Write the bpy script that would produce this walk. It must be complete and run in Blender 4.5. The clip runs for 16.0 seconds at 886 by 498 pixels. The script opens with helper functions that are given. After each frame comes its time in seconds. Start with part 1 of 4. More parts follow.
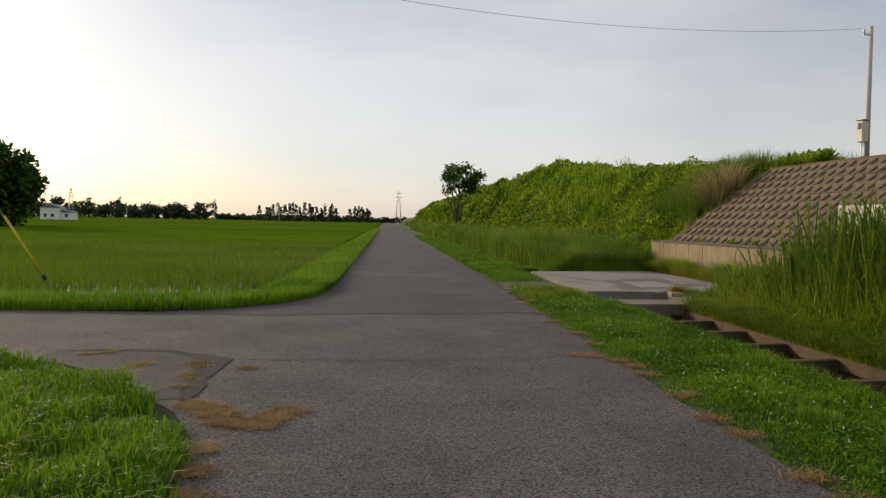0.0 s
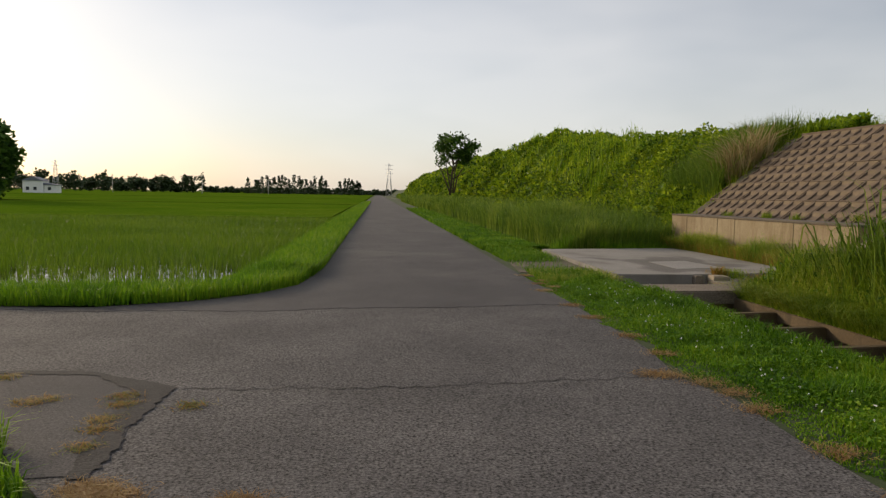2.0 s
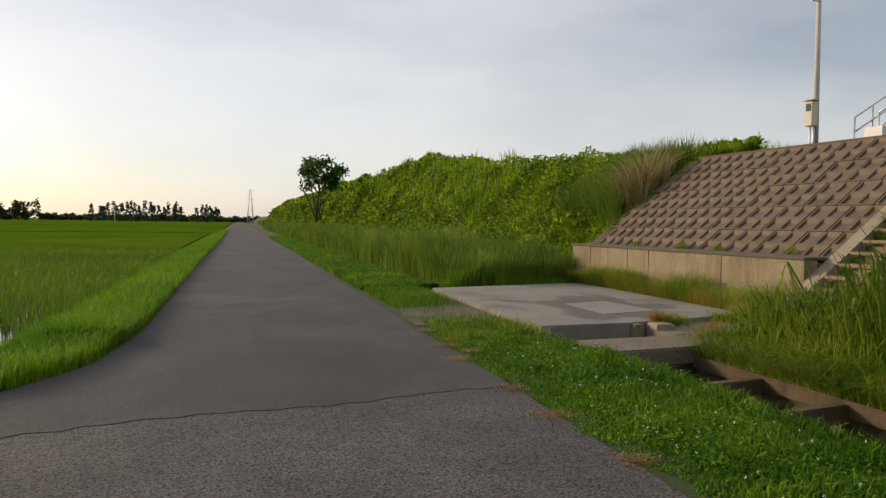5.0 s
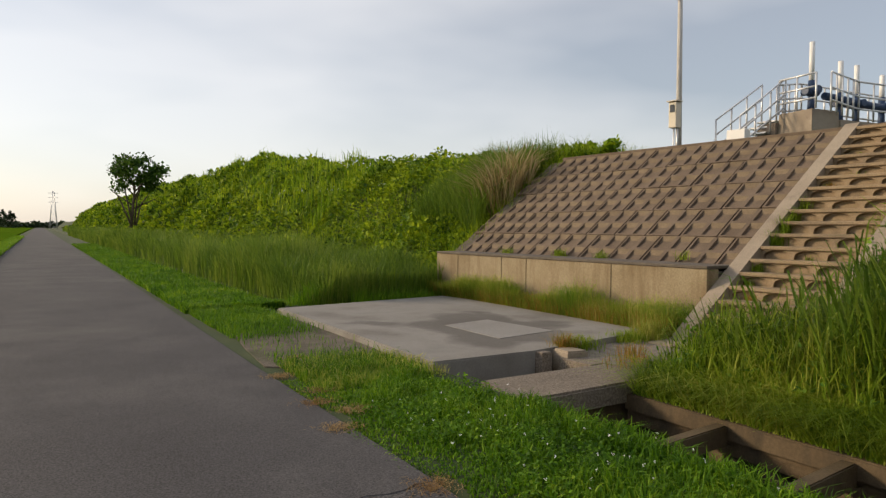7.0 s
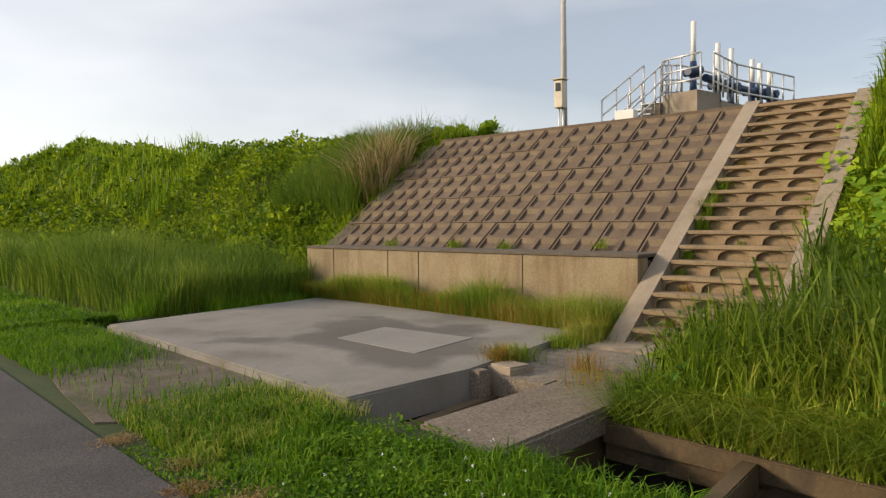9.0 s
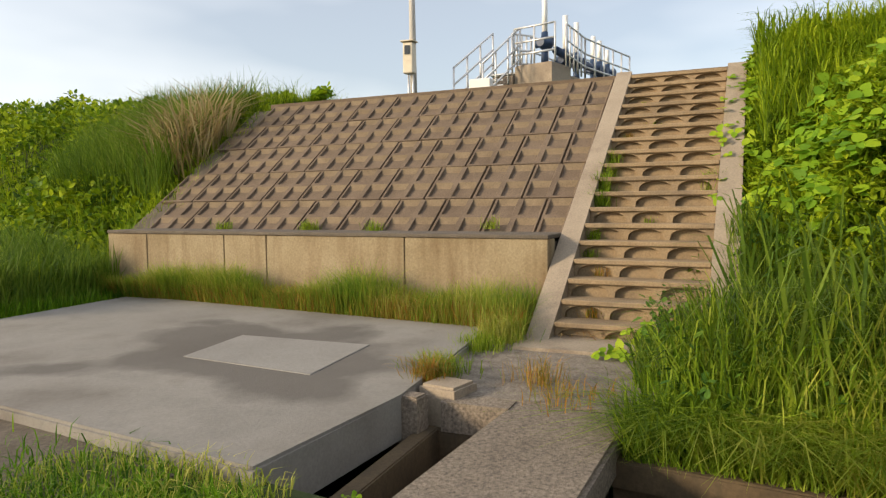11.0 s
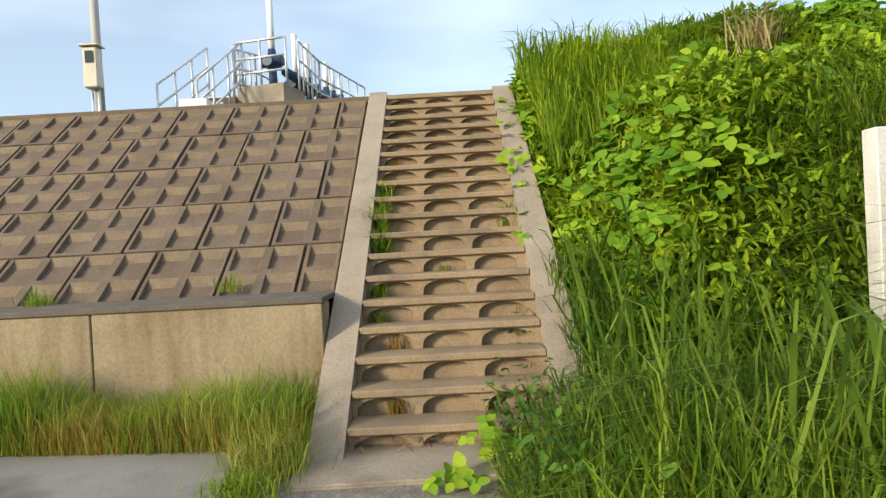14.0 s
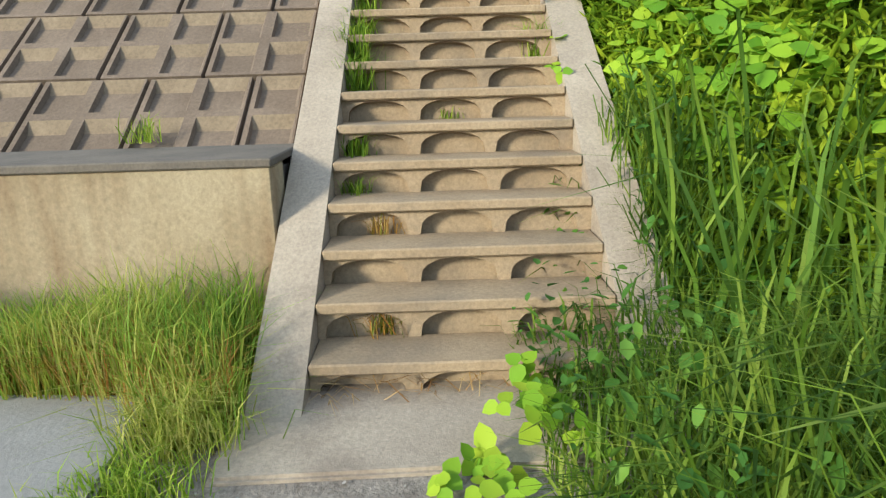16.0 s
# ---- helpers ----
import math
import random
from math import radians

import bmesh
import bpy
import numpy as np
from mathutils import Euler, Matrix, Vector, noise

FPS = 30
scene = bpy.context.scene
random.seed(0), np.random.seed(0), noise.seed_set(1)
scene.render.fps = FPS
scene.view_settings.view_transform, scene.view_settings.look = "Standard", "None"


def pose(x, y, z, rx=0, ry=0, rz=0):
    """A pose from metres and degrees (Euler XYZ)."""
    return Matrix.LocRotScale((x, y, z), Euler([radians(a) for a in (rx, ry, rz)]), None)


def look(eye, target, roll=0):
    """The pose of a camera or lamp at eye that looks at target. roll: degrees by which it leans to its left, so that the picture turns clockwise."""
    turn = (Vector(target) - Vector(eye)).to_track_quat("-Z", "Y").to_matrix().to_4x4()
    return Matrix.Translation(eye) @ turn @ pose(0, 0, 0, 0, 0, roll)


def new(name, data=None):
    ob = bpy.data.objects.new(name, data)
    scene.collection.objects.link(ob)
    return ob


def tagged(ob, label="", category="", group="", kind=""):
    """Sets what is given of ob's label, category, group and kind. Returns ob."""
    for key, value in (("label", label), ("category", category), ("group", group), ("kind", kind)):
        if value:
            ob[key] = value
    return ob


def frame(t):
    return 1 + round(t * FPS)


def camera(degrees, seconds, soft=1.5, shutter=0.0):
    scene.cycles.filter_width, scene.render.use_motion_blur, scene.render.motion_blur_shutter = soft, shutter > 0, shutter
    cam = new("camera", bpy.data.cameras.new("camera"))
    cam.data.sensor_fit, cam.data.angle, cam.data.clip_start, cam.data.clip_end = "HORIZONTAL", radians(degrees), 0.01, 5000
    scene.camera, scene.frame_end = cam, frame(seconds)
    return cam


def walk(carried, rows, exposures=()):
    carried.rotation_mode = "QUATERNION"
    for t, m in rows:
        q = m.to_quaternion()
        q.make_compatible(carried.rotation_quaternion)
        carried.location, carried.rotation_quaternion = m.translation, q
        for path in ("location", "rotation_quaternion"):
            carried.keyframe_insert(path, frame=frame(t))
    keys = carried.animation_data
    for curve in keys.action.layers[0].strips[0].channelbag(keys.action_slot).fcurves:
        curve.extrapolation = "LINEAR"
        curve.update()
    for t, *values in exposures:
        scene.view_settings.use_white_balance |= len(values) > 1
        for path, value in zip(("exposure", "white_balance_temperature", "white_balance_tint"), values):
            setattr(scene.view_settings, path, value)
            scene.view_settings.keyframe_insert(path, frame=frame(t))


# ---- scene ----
cam = camera(66.4, 16.0, 1.3)
ROWS = [
    (0.0, 0.068, 0.082, 1.508, 87.71, -1.17, -11.40),
    (0.5, 0.105, 0.587, 1.510, 87.89, -1.51, -12.10),
    (1.0, 0.138, 1.110, 1.521, 87.56, -1.44, -11.90),
    (1.5, 0.151, 1.648, 1.513, 86.18, -1.44, -12.15),
    (2.0, 0.211, 2.180, 1.501, 85.39, -1.03, -12.20),
    (2.5, 0.232, 2.706, 1.500, 85.38, -0.79, -11.91),
    (3.0, 0.313, 3.207, 1.506, 85.51, -0.22, -11.74),
    (3.5, 0.439, 3.671, 1.534, 86.07, -0.15, -11.76),
    (4.0, 0.587, 4.173, 1.536, 86.97, -0.04, -14.96),
    (6.5, 1.240, 7.031, 1.578, 88.25, -1.35, -33.88),
    (7.0, 1.481, 7.566, 1.568, 88.35, -0.60, -37.47),
    (7.5, 1.689, 8.091, 1.551, 88.49, -0.22, -42.27),
    (8.0, 1.912, 8.557, 1.515, 88.73, 0.46, -44.24),
    (8.5, 2.100, 9.024, 1.508, 88.29, 0.61, -47.41),
    (11.0, 3.224, 11.374, 1.426, 86.17, 0.51, -67.70),
    (11.5, 3.557, 11.690, 1.453, 85.70, 1.41, -74.52),
    (12.0, 3.951, 11.900, 1.453, 86.25, 2.59, -78.34),
    (12.5, 4.313, 12.096, 1.457, 86.85, 2.64, -85.55),
    (13.0, 4.691, 12.193, 1.439, 87.88, 2.80, -85.35),
    (13.5, 5.071, 12.279, 1.426, 88.64, 2.92, -88.06),
    (14.0, 5.435, 12.340, 1.444, 89.39, 2.99, -91.39),
    (14.5, 5.904, 12.331, 1.409, 84.79, 3.01, -91.99),
    (15.0, 6.313, 12.378, 1.430, 82.30, 1.79, -92.77),
    (15.5, 6.756, 12.434, 1.444, 79.04, 1.40, -93.57),
    (16.0, 7.208, 12.438, 1.443, 75.74, 1.65, -92.68),
]
walk(cam, [(t, pose(x, y, z, pitch, roll, yaw)) for t, x, y, z, pitch, roll, yaw in ROWS],
     [(0, -0.05, 6900, 12), (4, 0.0, 6900, 12), (7, 0.2, 6850, 12), (8.5, 0.32, 6850, 12), (11, 0.68, 6850, 10), (13.5, 0.76, 6200, 6), (14.5, 0.9, 5900, 4), (16, 1.22, 5400, 1)])

# ---- world, sun ----
SUN_AZ, SUN_EL = 39.0, 18.0          # degrees left of +y, degrees up
sd = Vector((-math.sin(radians(SUN_AZ)) * math.cos(radians(SUN_EL)), math.cos(radians(SUN_AZ)) * math.cos(radians(SUN_EL)), math.sin(radians(SUN_EL))))
world = bpy.data.worlds.new("sky")
scene.world = world
world.use_nodes = True
wn, wl = world.node_tree.nodes, world.node_tree.links
sky = wn.new("ShaderNodeTexSky")
sky.sky_type, sky.sun_disc = "NISHITA", False
sky.sun_elevation, sky.sun_rotation = radians(SUN_EL), radians(-SUN_AZ)
sky.air_density, sky.dust_density, sky.ozone_density = 1.0, 1.4, 2.6
wtc = wn.new("ShaderNodeTexCoord")
wmap = wn.new("ShaderNodeMapping")
wmap.inputs["Scale"].default_value = (1.0, 1.0, 3.0)
wno = wn.new("ShaderNodeTexNoise")
wno.inputs["Scale"].default_value, wno.inputs["Detail"].default_value, wno.inputs["Roughness"].default_value = 1.3, 4.0, 0.5
wrm = wn.new("ShaderNodeMapRange")
wrm.inputs["From Min"].default_value, wrm.inputs["From Max"].default_value = 0.36, 0.66
wrm.inputs["To Min"].default_value, wrm.inputs["To Max"].default_value = 0.22, 0.52
wmix = wn.new("ShaderNodeMix")
wmix.data_type = "RGBA"
wmix.inputs["B"].default_value = (10.95, 10.95, 10.95, 1)
wl.new(wtc.outputs["Generated"], wmap.inputs["Vector"])
wl.new(wmap.outputs["Vector"], wno.inputs["Vector"])
wl.new(wno.outputs["Fac"], wrm.inputs["Value"])
wl.new(wrm.outputs["Result"], wmix.inputs["Factor"])
wl.new(sky.outputs["Color"], wmix.inputs["A"])
wl.new(wmix.outputs["Result"], wn["Background"].inputs["Color"])
wn["Background"].inputs["Strength"].default_value = 0.1
sun = new("sun", bpy.data.lights.new("sun", "SUN"))
sun.data.energy, sun.data.angle, sun.data.color = 3.0, radians(9), (1.0, 0.82, 0.58)
sun.matrix_world = look(sd * 100, (0, 0, 0))

# ---- materials ----
def mat(name, col_a, col_b, scale=3.0, rough=0.85, metal=0.0, bump=0.2, fine=60.0, stain=None, stain_scale=0.7, spec=0.4, speckle=0.25, hard=False, streak=0.0):
    """A weathered surface: two colours at a broad scale, fine grain, optional stain colour, bump."""
    m = bpy.data.materials.new(name)
    m.use_nodes = True
    n, l = m.node_tree.nodes, m.node_tree.links
    b = n["Principled BSDF"]
    tc = n.new("ShaderNodeNewGeometry")
    broad = n.new("ShaderNodeTexNoise")
    broad.inputs["Scale"].default_value, broad.inputs["Detail"].default_value, broad.inputs["Roughness"].default_value = scale, 6.0, 0.62
    grain = n.new("ShaderNodeTexNoise")
    grain.inputs["Scale"].default_value, grain.inputs["Detail"].default_value, grain.inputs["Roughness"].default_value = fine, 4.0, 0.7
    for t in (broad, grain):
        l.new(tc.outputs["Position"], t.inputs["Vector"])
    r1 = n.new("ShaderNodeMapRange")
    r1.inputs["From Min"].default_value, r1.inputs["From Max"].default_value = 0.32, 0.68
    l.new(broad.outputs["Fac"], r1.inputs["Value"])
    mx = n.new("ShaderNodeMix")
    mx.data_type = "RGBA"
    mx.inputs["A"].default_value, mx.inputs["B"].default_value = (*col_a, 1), (*col_b, 1)
    l.new(r1.outputs["Result"], mx.inputs["Factor"])
    out = mx.outputs["Result"]
    if stain:
        st = n.new("ShaderNodeTexNoise")
        st.inputs["Scale"].default_value, st.inputs["Detail"].default_value, st.inputs["Roughness"].default_value = stain_scale, 5.0, 0.6
        if streak:
            mp = n.new("ShaderNodeMapping")
            mp.inputs["Scale"].default_value = (1, 1, streak)
            l.new(tc.outputs["Position"], mp.inputs["Vector"])
            l.new(mp.outputs["Vector"], st.inputs["Vector"])
        else:
            l.new(tc.outputs["Position"], st.inputs["Vector"])
        r2 = n.new("ShaderNodeMapRange")
        r2.inputs["From Min"].default_value, r2.inputs["From Max"].default_value = 0.5, 0.68
        r2.inputs["To Max"].default_value = 0.8
        l.new(st.outputs["Fac"], r2.inputs["Value"])
        m2 = n.new("ShaderNodeMix")
        m2.data_type = "RGBA"
        m2.inputs["B"].default_value = (*stain, 1)
        l.new(out, m2.inputs["A"])
        l.new(r2.outputs["Result"], m2.inputs["Factor"])
        out = m2.outputs["Result"]
    m3 = n.new("ShaderNodeMix")
    m3.data_type, m3.blend_type = "RGBA", "OVERLAY"
    m3.inputs["Factor"].default_value = speckle * 2
    l.new(out, m3.inputs["A"])
    if hard:
        gr = n.new("ShaderNodeMapRange")
        gr.inputs["From Min"].default_value, gr.inputs["From Max"].default_value = 0.33, 0.67
        l.new(grain.outputs["Fac"], gr.inputs["Value"])
        l.new(gr.outputs["Result"], m3.inputs["B"])
    else:
        l.new(grain.outputs["Fac"], m3.inputs["B"])
    l.new(m3.outputs["Result"], b.inputs["Base Color"])
    b.inputs["Roughness"].default_value, b.inputs["Metallic"].default_value = rough, metal
    b.inputs["Specular IOR Level"].default_value = spec
    if bump:
        bp = n.new("ShaderNodeBump")
        bp.inputs["Strength"].default_value, bp.inputs["Distance"].default_value = bump, 0.01
        l.new(grain.outputs["Fac"], bp.inputs["Height"])
        l.new(bp.outputs["Normal"], b.inputs["Normal"])
    return m


def leaf_mat(name, cols, trans=0.35, patch=0.35, rough=0.6):
    """Leaves and blades: hue varies from island to island and in broad drifts; light passes through."""
    m = bpy.data.materials.new(name)
    m.use_nodes = True
    n, l = m.node_tree.nodes, m.node_tree.links
    b = n["Principled BSDF"]
    geo = n.new("ShaderNodeNewGeometry")
    no = n.new("ShaderNodeTexNoise")
    no.inputs["Scale"].default_value, no.inputs["Detail"].default_value = patch, 4.0
    l.new(geo.outputs["Position"], no.inputs["Vector"])
    ad = n.new("ShaderNodeMath")
    ad.operation = "MULTIPLY_ADD"
    ad.inputs[1].default_value = 0.85
    l.new(geo.outputs["Random Per Island"], ad.inputs[0])
    sb = n.new("ShaderNodeMath")
    sb.operation = "MULTIPLY_ADD"
    sb.inputs[1].default_value, sb.inputs[2].default_value = 1.6, -0.75
    l.new(no.outputs["Fac"], sb.inputs[0])
    l.new(sb.outputs[0], ad.inputs[2])
    rp = n.new("ShaderNodeValToRGB")
    els = rp.color_ramp.elements
    while len(els) < len(cols):
        els.new(0.5)
    for i, c in enumerate(cols):
        els[i].position, els[i].color = i / (len(cols) - 1), (*c, 1)
    l.new(ad.outputs[0], rp.inputs["Fac"])
    l.new(rp.outputs["Color"], b.inputs["Base Color"])
    b.inputs["Roughness"].default_value, b.inputs["Specular IOR Level"].default_value = rough, 0.2
    tr = n.new("ShaderNodeBsdfTranslucent")
    l.new(rp.outputs["Color"], tr.inputs["Color"])
    ms = n.new("ShaderNodeMixShader")
    ms.inputs["Fac"].default_value = trans
    l.new(b.outputs[0], ms.inputs[1])
    l.new(tr.outputs[0], ms.inputs[2])
    l.new(ms.outputs[0], n["Material Output"].inputs["Surface"])
    return m


M_SOIL = mat("soil", (0.0245, 0.045, 0.0105), (0.042, 0.0562, 0.014), 1.2, 0.95, bump=0.5, fine=25)
M_ROAD_OLD = mat("old_asphalt", (0.075, 0.07, 0.07), (0.115, 0.107, 0.105), 0.9, 0.9, bump=1.0, fine=58, stain=(0.07, 0.065, 0.064), stain_scale=0.4, speckle=0.5, spec=0.25, hard=True)
M_ROAD_NEW = mat("new_asphalt", (0.058, 0.054, 0.056), (0.08, 0.075, 0.076), 0.6, 0.88, bump=0.7, fine=70, stain=(0.1, 0.093, 0.09), stain_scale=0.3, speckle=0.3, spec=0.25, hard=True)
M_PATCH = mat("patch_asphalt", (0.032, 0.03, 0.03), (0.055, 0.051, 0.05), 1.5, 0.9, bump=0.8, fine=60, speckle=0.3, spec=0.25, hard=True)
M_DIRT = mat("dry_dirt", (0.09, 0.072, 0.051), (0.15, 0.1224, 0.0952), 4, 0.95, bump=0.9, fine=40, stain=(0.045, 0.054, 0.017), stain_scale=1.2, speckle=0.4)
M_PAD = mat("pad_concrete", (0.2, 0.187, 0.168), (0.265, 0.247, 0.222), 1.6, 0.85, bump=0.35, fine=45, stain=(0.128, 0.112, 0.096), stain_scale=0.8, speckle=0.14)
pad_nodes, pad_links = M_PAD.node_tree.nodes, M_PAD.node_tree.links
_geo = pad_nodes.new("ShaderNodeNewGeometry")
_map = pad_nodes.new("ShaderNodeMapping")
_map.vector_type = "TEXTURE"
_map.inputs["Location"].default_value, _map.inputs["Rotation"].default_value = (8.24, 15.1, 0), (0, 0, radians(2))
_abs = pad_nodes.new("ShaderNodeVectorMath")
_abs.operation = "ABSOLUTE"
_sep = pad_nodes.new("ShaderNodeSeparateXYZ")
_sx, _sy, _mx = (pad_nodes.new("ShaderNodeMath") for _ in range(3))
_sx.operation = _sy.operation = "SUBTRACT"
_mx.operation = "MAXIMUM"
_sx.inputs[1].default_value, _sy.inputs[1].default_value = 0.62, 0.8
_nz = pad_nodes.new("ShaderNodeTexNoise")
_nz.inputs["Scale"].default_value, _nz.inputs["Detail"].default_value = 0.75, 5.0
_ad = pad_nodes.new("ShaderNodeMath")
_ad.operation = "MULTIPLY_ADD"
_ad.inputs[1].default_value = -3.2
_r = pad_nodes.new("ShaderNodeMapRange")
_r.inputs["From Min"].default_value, _r.inputs["From Max"].default_value = -1.0, -1.35
_r.inputs["To Max"].default_value = 0.75
_mm = pad_nodes.new("ShaderNodeMix")
_mm.data_type = "RGBA"
_mm.inputs["B"].default_value = (0.085, 0.075, 0.066, 1)
pad_links.new(_geo.outputs["Position"], _map.inputs["Vector"])
pad_links.new(_map.outputs["Vector"], _abs.inputs[0])
pad_links.new(_abs.outputs["Vector"], _sep.inputs["Vector"])
pad_links.new(_sep.outputs["X"], _sx.inputs[0])
pad_links.new(_sep.outputs["Y"], _sy.inputs[0])
pad_links.new(_sx.outputs[0], _mx.inputs[0])
pad_links.new(_sy.outputs[0], _mx.inputs[1])
pad_links.new(_geo.outputs["Position"], _nz.inputs["Vector"])
pad_links.new(_nz.outputs["Fac"], _ad.inputs[0])
pad_links.new(_mx.outputs[0], _ad.inputs[2])
pad_links.new(_ad.outputs[0], _r.inputs["Value"])
_old = pad_nodes["Principled BSDF"].inputs["Base Color"].links[0].from_socket
pad_links.new(_old, _mm.inputs["A"])
pad_links.new(_r.outputs["Result"], _mm.inputs["Factor"])
pad_links.new(_mm.outputs["Result"], pad_nodes["Principled BSDF"].inputs["Base Color"])
M_WALL = mat("wall_concrete", (0.2223, 0.1672, 0.0971), (0.3112, 0.2508, 0.1595), 1.4, 0.85, bump=0.3, fine=35, stain=(0.163, 0.1064, 0.0555), stain_scale=3.2, streak=0.14)
M_BLOCK = mat("block_concrete", (0.112, 0.08, 0.055), (0.16, 0.118, 0.084), 2.2, 0.9, bump=0.45, fine=40, stain=(0.0977, 0.07, 0.048), stain_scale=0.9)
# lighter, yellower block concrete for the lips: weathering plus sunlight put into the colour
M_LIP = mat("sunlit_weathered_lip", (0.15, 0.11, 0.068), (0.2, 0.15, 0.096), 2.6, 0.9, bump=0.4, fine=40, stain=(0.13, 0.095, 0.06), stain_scale=1.6)
M_JOINT = mat("dark_joint", (0.09, 0.075, 0.06), (0.14, 0.115, 0.09), 3, 0.95, bump=0.4)
M_CAP = mat("cap_concrete", (0.2664, 0.216, 0.1632), (0.333, 0.2772, 0.2108), 1.8, 0.85, bump=0.4, fine=50, stain=(0.1924, 0.1512, 0.1156), stain_scale=1.3)
M_STEP = mat("step_concrete", (0.2264, 0.1616, 0.0954), (0.293, 0.2186, 0.1358), 2.5, 0.85, bump=0.35, fine=45, stain=(0.1665, 0.1267, 0.0867), stain_scale=1.6)
M_SLAB = mat("slab_concrete", (0.1575, 0.1277, 0.0999), (0.2142, 0.1752, 0.135), 2.2, 0.9, bump=0.7, hard=True, fine=42, stain=(0.1134, 0.0891, 0.0675), stain_scale=1.1)
M_DITCH = mat("ditch_concrete", (0.09, 0.062, 0.034), (0.125, 0.089, 0.05), 2.0, 0.9, bump=0.4, fine=35, stain=(0.0624, 0.0464, 0.0291), stain_scale=3.0, streak=0.3)
# mud of the bed, and painted shade on the lower ditch wall
M_MUD_SHADE = mat("ditch_mud_shade", (0.02, 0.018, 0.012), (0.035, 0.03, 0.02), 2, 0.6, bump=0.3)
M_GRAVEL = mat("gravel", (0.14, 0.1155, 0.093), (0.252, 0.2178, 0.18), 9, 0.95, bump=1.0, fine=45, speckle=0.5)
M_STEEL = mat("galvanised_steel", (0.575, 0.575, 0.575), (0.713, 0.713, 0.713), 4, 0.45, 0.6, bump=0.05)
M_POLE = mat("pole_concrete", (0.42, 0.4, 0.37), (0.5, 0.48, 0.45), 3, 0.8, bump=0.1)
M_BOX = mat("beige_paint", (0.55, 0.49, 0.38), (0.6, 0.54, 0.43), 3, 0.5, bump=0.03)
M_WHITE = mat("white_paint", (0.74, 0.73, 0.7), (0.8, 0.79, 0.77), 2, 0.45, bump=0.03, speckle=0.1)
M_NAVY = mat("navy_paint", (0.02, 0.045, 0.1), (0.03, 0.06, 0.13), 3, 0.5, bump=0.05)
M_SIGN = mat("dirty_white_board", (0.5, 0.48, 0.44), (0.64, 0.62, 0.58), 2.5, 0.5, bump=0.05, stain=(0.36, 0.33, 0.27), stain_scale=2.2, streak=0.2)
M_INK = mat("black_ink", (0.02, 0.02, 0.02), (0.03, 0.03, 0.03), 3, 0.6, bump=0)
M_GREY_INK = mat("faded_ink", (0.3, 0.29, 0.28), (0.42, 0.4, 0.38), 9, 0.7, bump=0)
M_YELLOW = mat("yellow_plastic", (0.6, 0.4, 0.02), (0.65, 0.45, 0.03), 3, 0.5, bump=0)
M_BARK = mat("bark", (0.06, 0.045, 0.03), (0.1, 0.075, 0.05), 6, 0.9, bump=0.6)
M_ROOF = mat("roof_tiles", (0.12, 0.13, 0.16), (0.16, 0.17, 0.2), 3, 0.7)
M_GLASS = mat("dark_glass", (0.03, 0.035, 0.04), (0.04, 0.045, 0.05), 3, 0.15, bump=0)
M_WATER = mat("paddy_water", (0.03, 0.028, 0.018), (0.04, 0.036, 0.022), 1, 0.05, bump=0.02, fine=6, spec=0.6)
M_PETAL = mat("white_petal", (0.75, 0.74, 0.7), (0.8, 0.79, 0.76), 3, 0.7, bump=0)
L_VERGE = leaf_mat("verge_grass", [(0.036, 0.105, 0.004), (0.075, 0.185, 0.006), (0.13, 0.265, 0.009), (0.235, 0.355, 0.02)], 0.4, 0.8)
L_BRIGHT = leaf_mat("bright_grass", [(0.056, 0.155, 0.005), (0.105, 0.235, 0.008), (0.175, 0.325, 0.012), (0.26, 0.375, 0.025)], 0.45, 0.6)
L_TALL = leaf_mat("tall_grass", [(0.085, 0.16, 0.011), (0.165, 0.265, 0.016), (0.26, 0.355, 0.025), (0.4, 0.42, 0.065)], 0.4, 0.9)
L_REED = leaf_mat("reed_blades", [(0.065, 0.127, 0.013), (0.11, 0.19, 0.019), (0.17, 0.254, 0.028), (0.26, 0.328, 0.05)], 0.4, 0.4)
L_VINE = leaf_mat("vine_leaves", [(0.0683, 0.1382, 0.0072), (0.1503, 0.2638, 0.0108), (0.2596, 0.3769, 0.0144), (0.4508, 0.5276, 0.0225)], 0.4, 0.5)
L_RICE = leaf_mat("rice_blades", [(0.0663, 0.1436, 0.0072), (0.105, 0.1914, 0.0101), (0.1436, 0.2393, 0.013), (0.1878, 0.2775, 0.0216)], 0.4, 0.15)
L_STRAW = leaf_mat("dry_straw", [(0.2, 0.1, 0.03), (0.3, 0.17, 0.06), (0.38, 0.25, 0.1), (0.45, 0.33, 0.15)], 0.3, 1.5)
L_RUST = leaf_mat("ripening_grass", [(0.1125, 0.176, 0.02), (0.25, 0.22, 0.03), (0.4, 0.187, 0.04), (0.475, 0.33, 0.1)], 0.4, 1.2)
L_KUDZU = leaf_mat("kudzu", [(0.11, 0.235, 0.012), (0.17, 0.315, 0.015), (0.25, 0.39, 0.018), (0.36, 0.47, 0.026)], 0.4, 0.8)
L_FOOT = leaf_mat("foot_grass", [(0.135, 0.238, 0.0216), (0.216, 0.308, 0.03), (0.3375, 0.364, 0.054), (0.486, 0.462, 0.12)], 0.45, 1.2)
L_TAN = leaf_mat("tan_reeds", [(0.22, 0.16, 0.07), (0.34, 0.26, 0.12), (0.45, 0.36, 0.18), (0.55, 0.46, 0.26)], 0.3, 1.5)
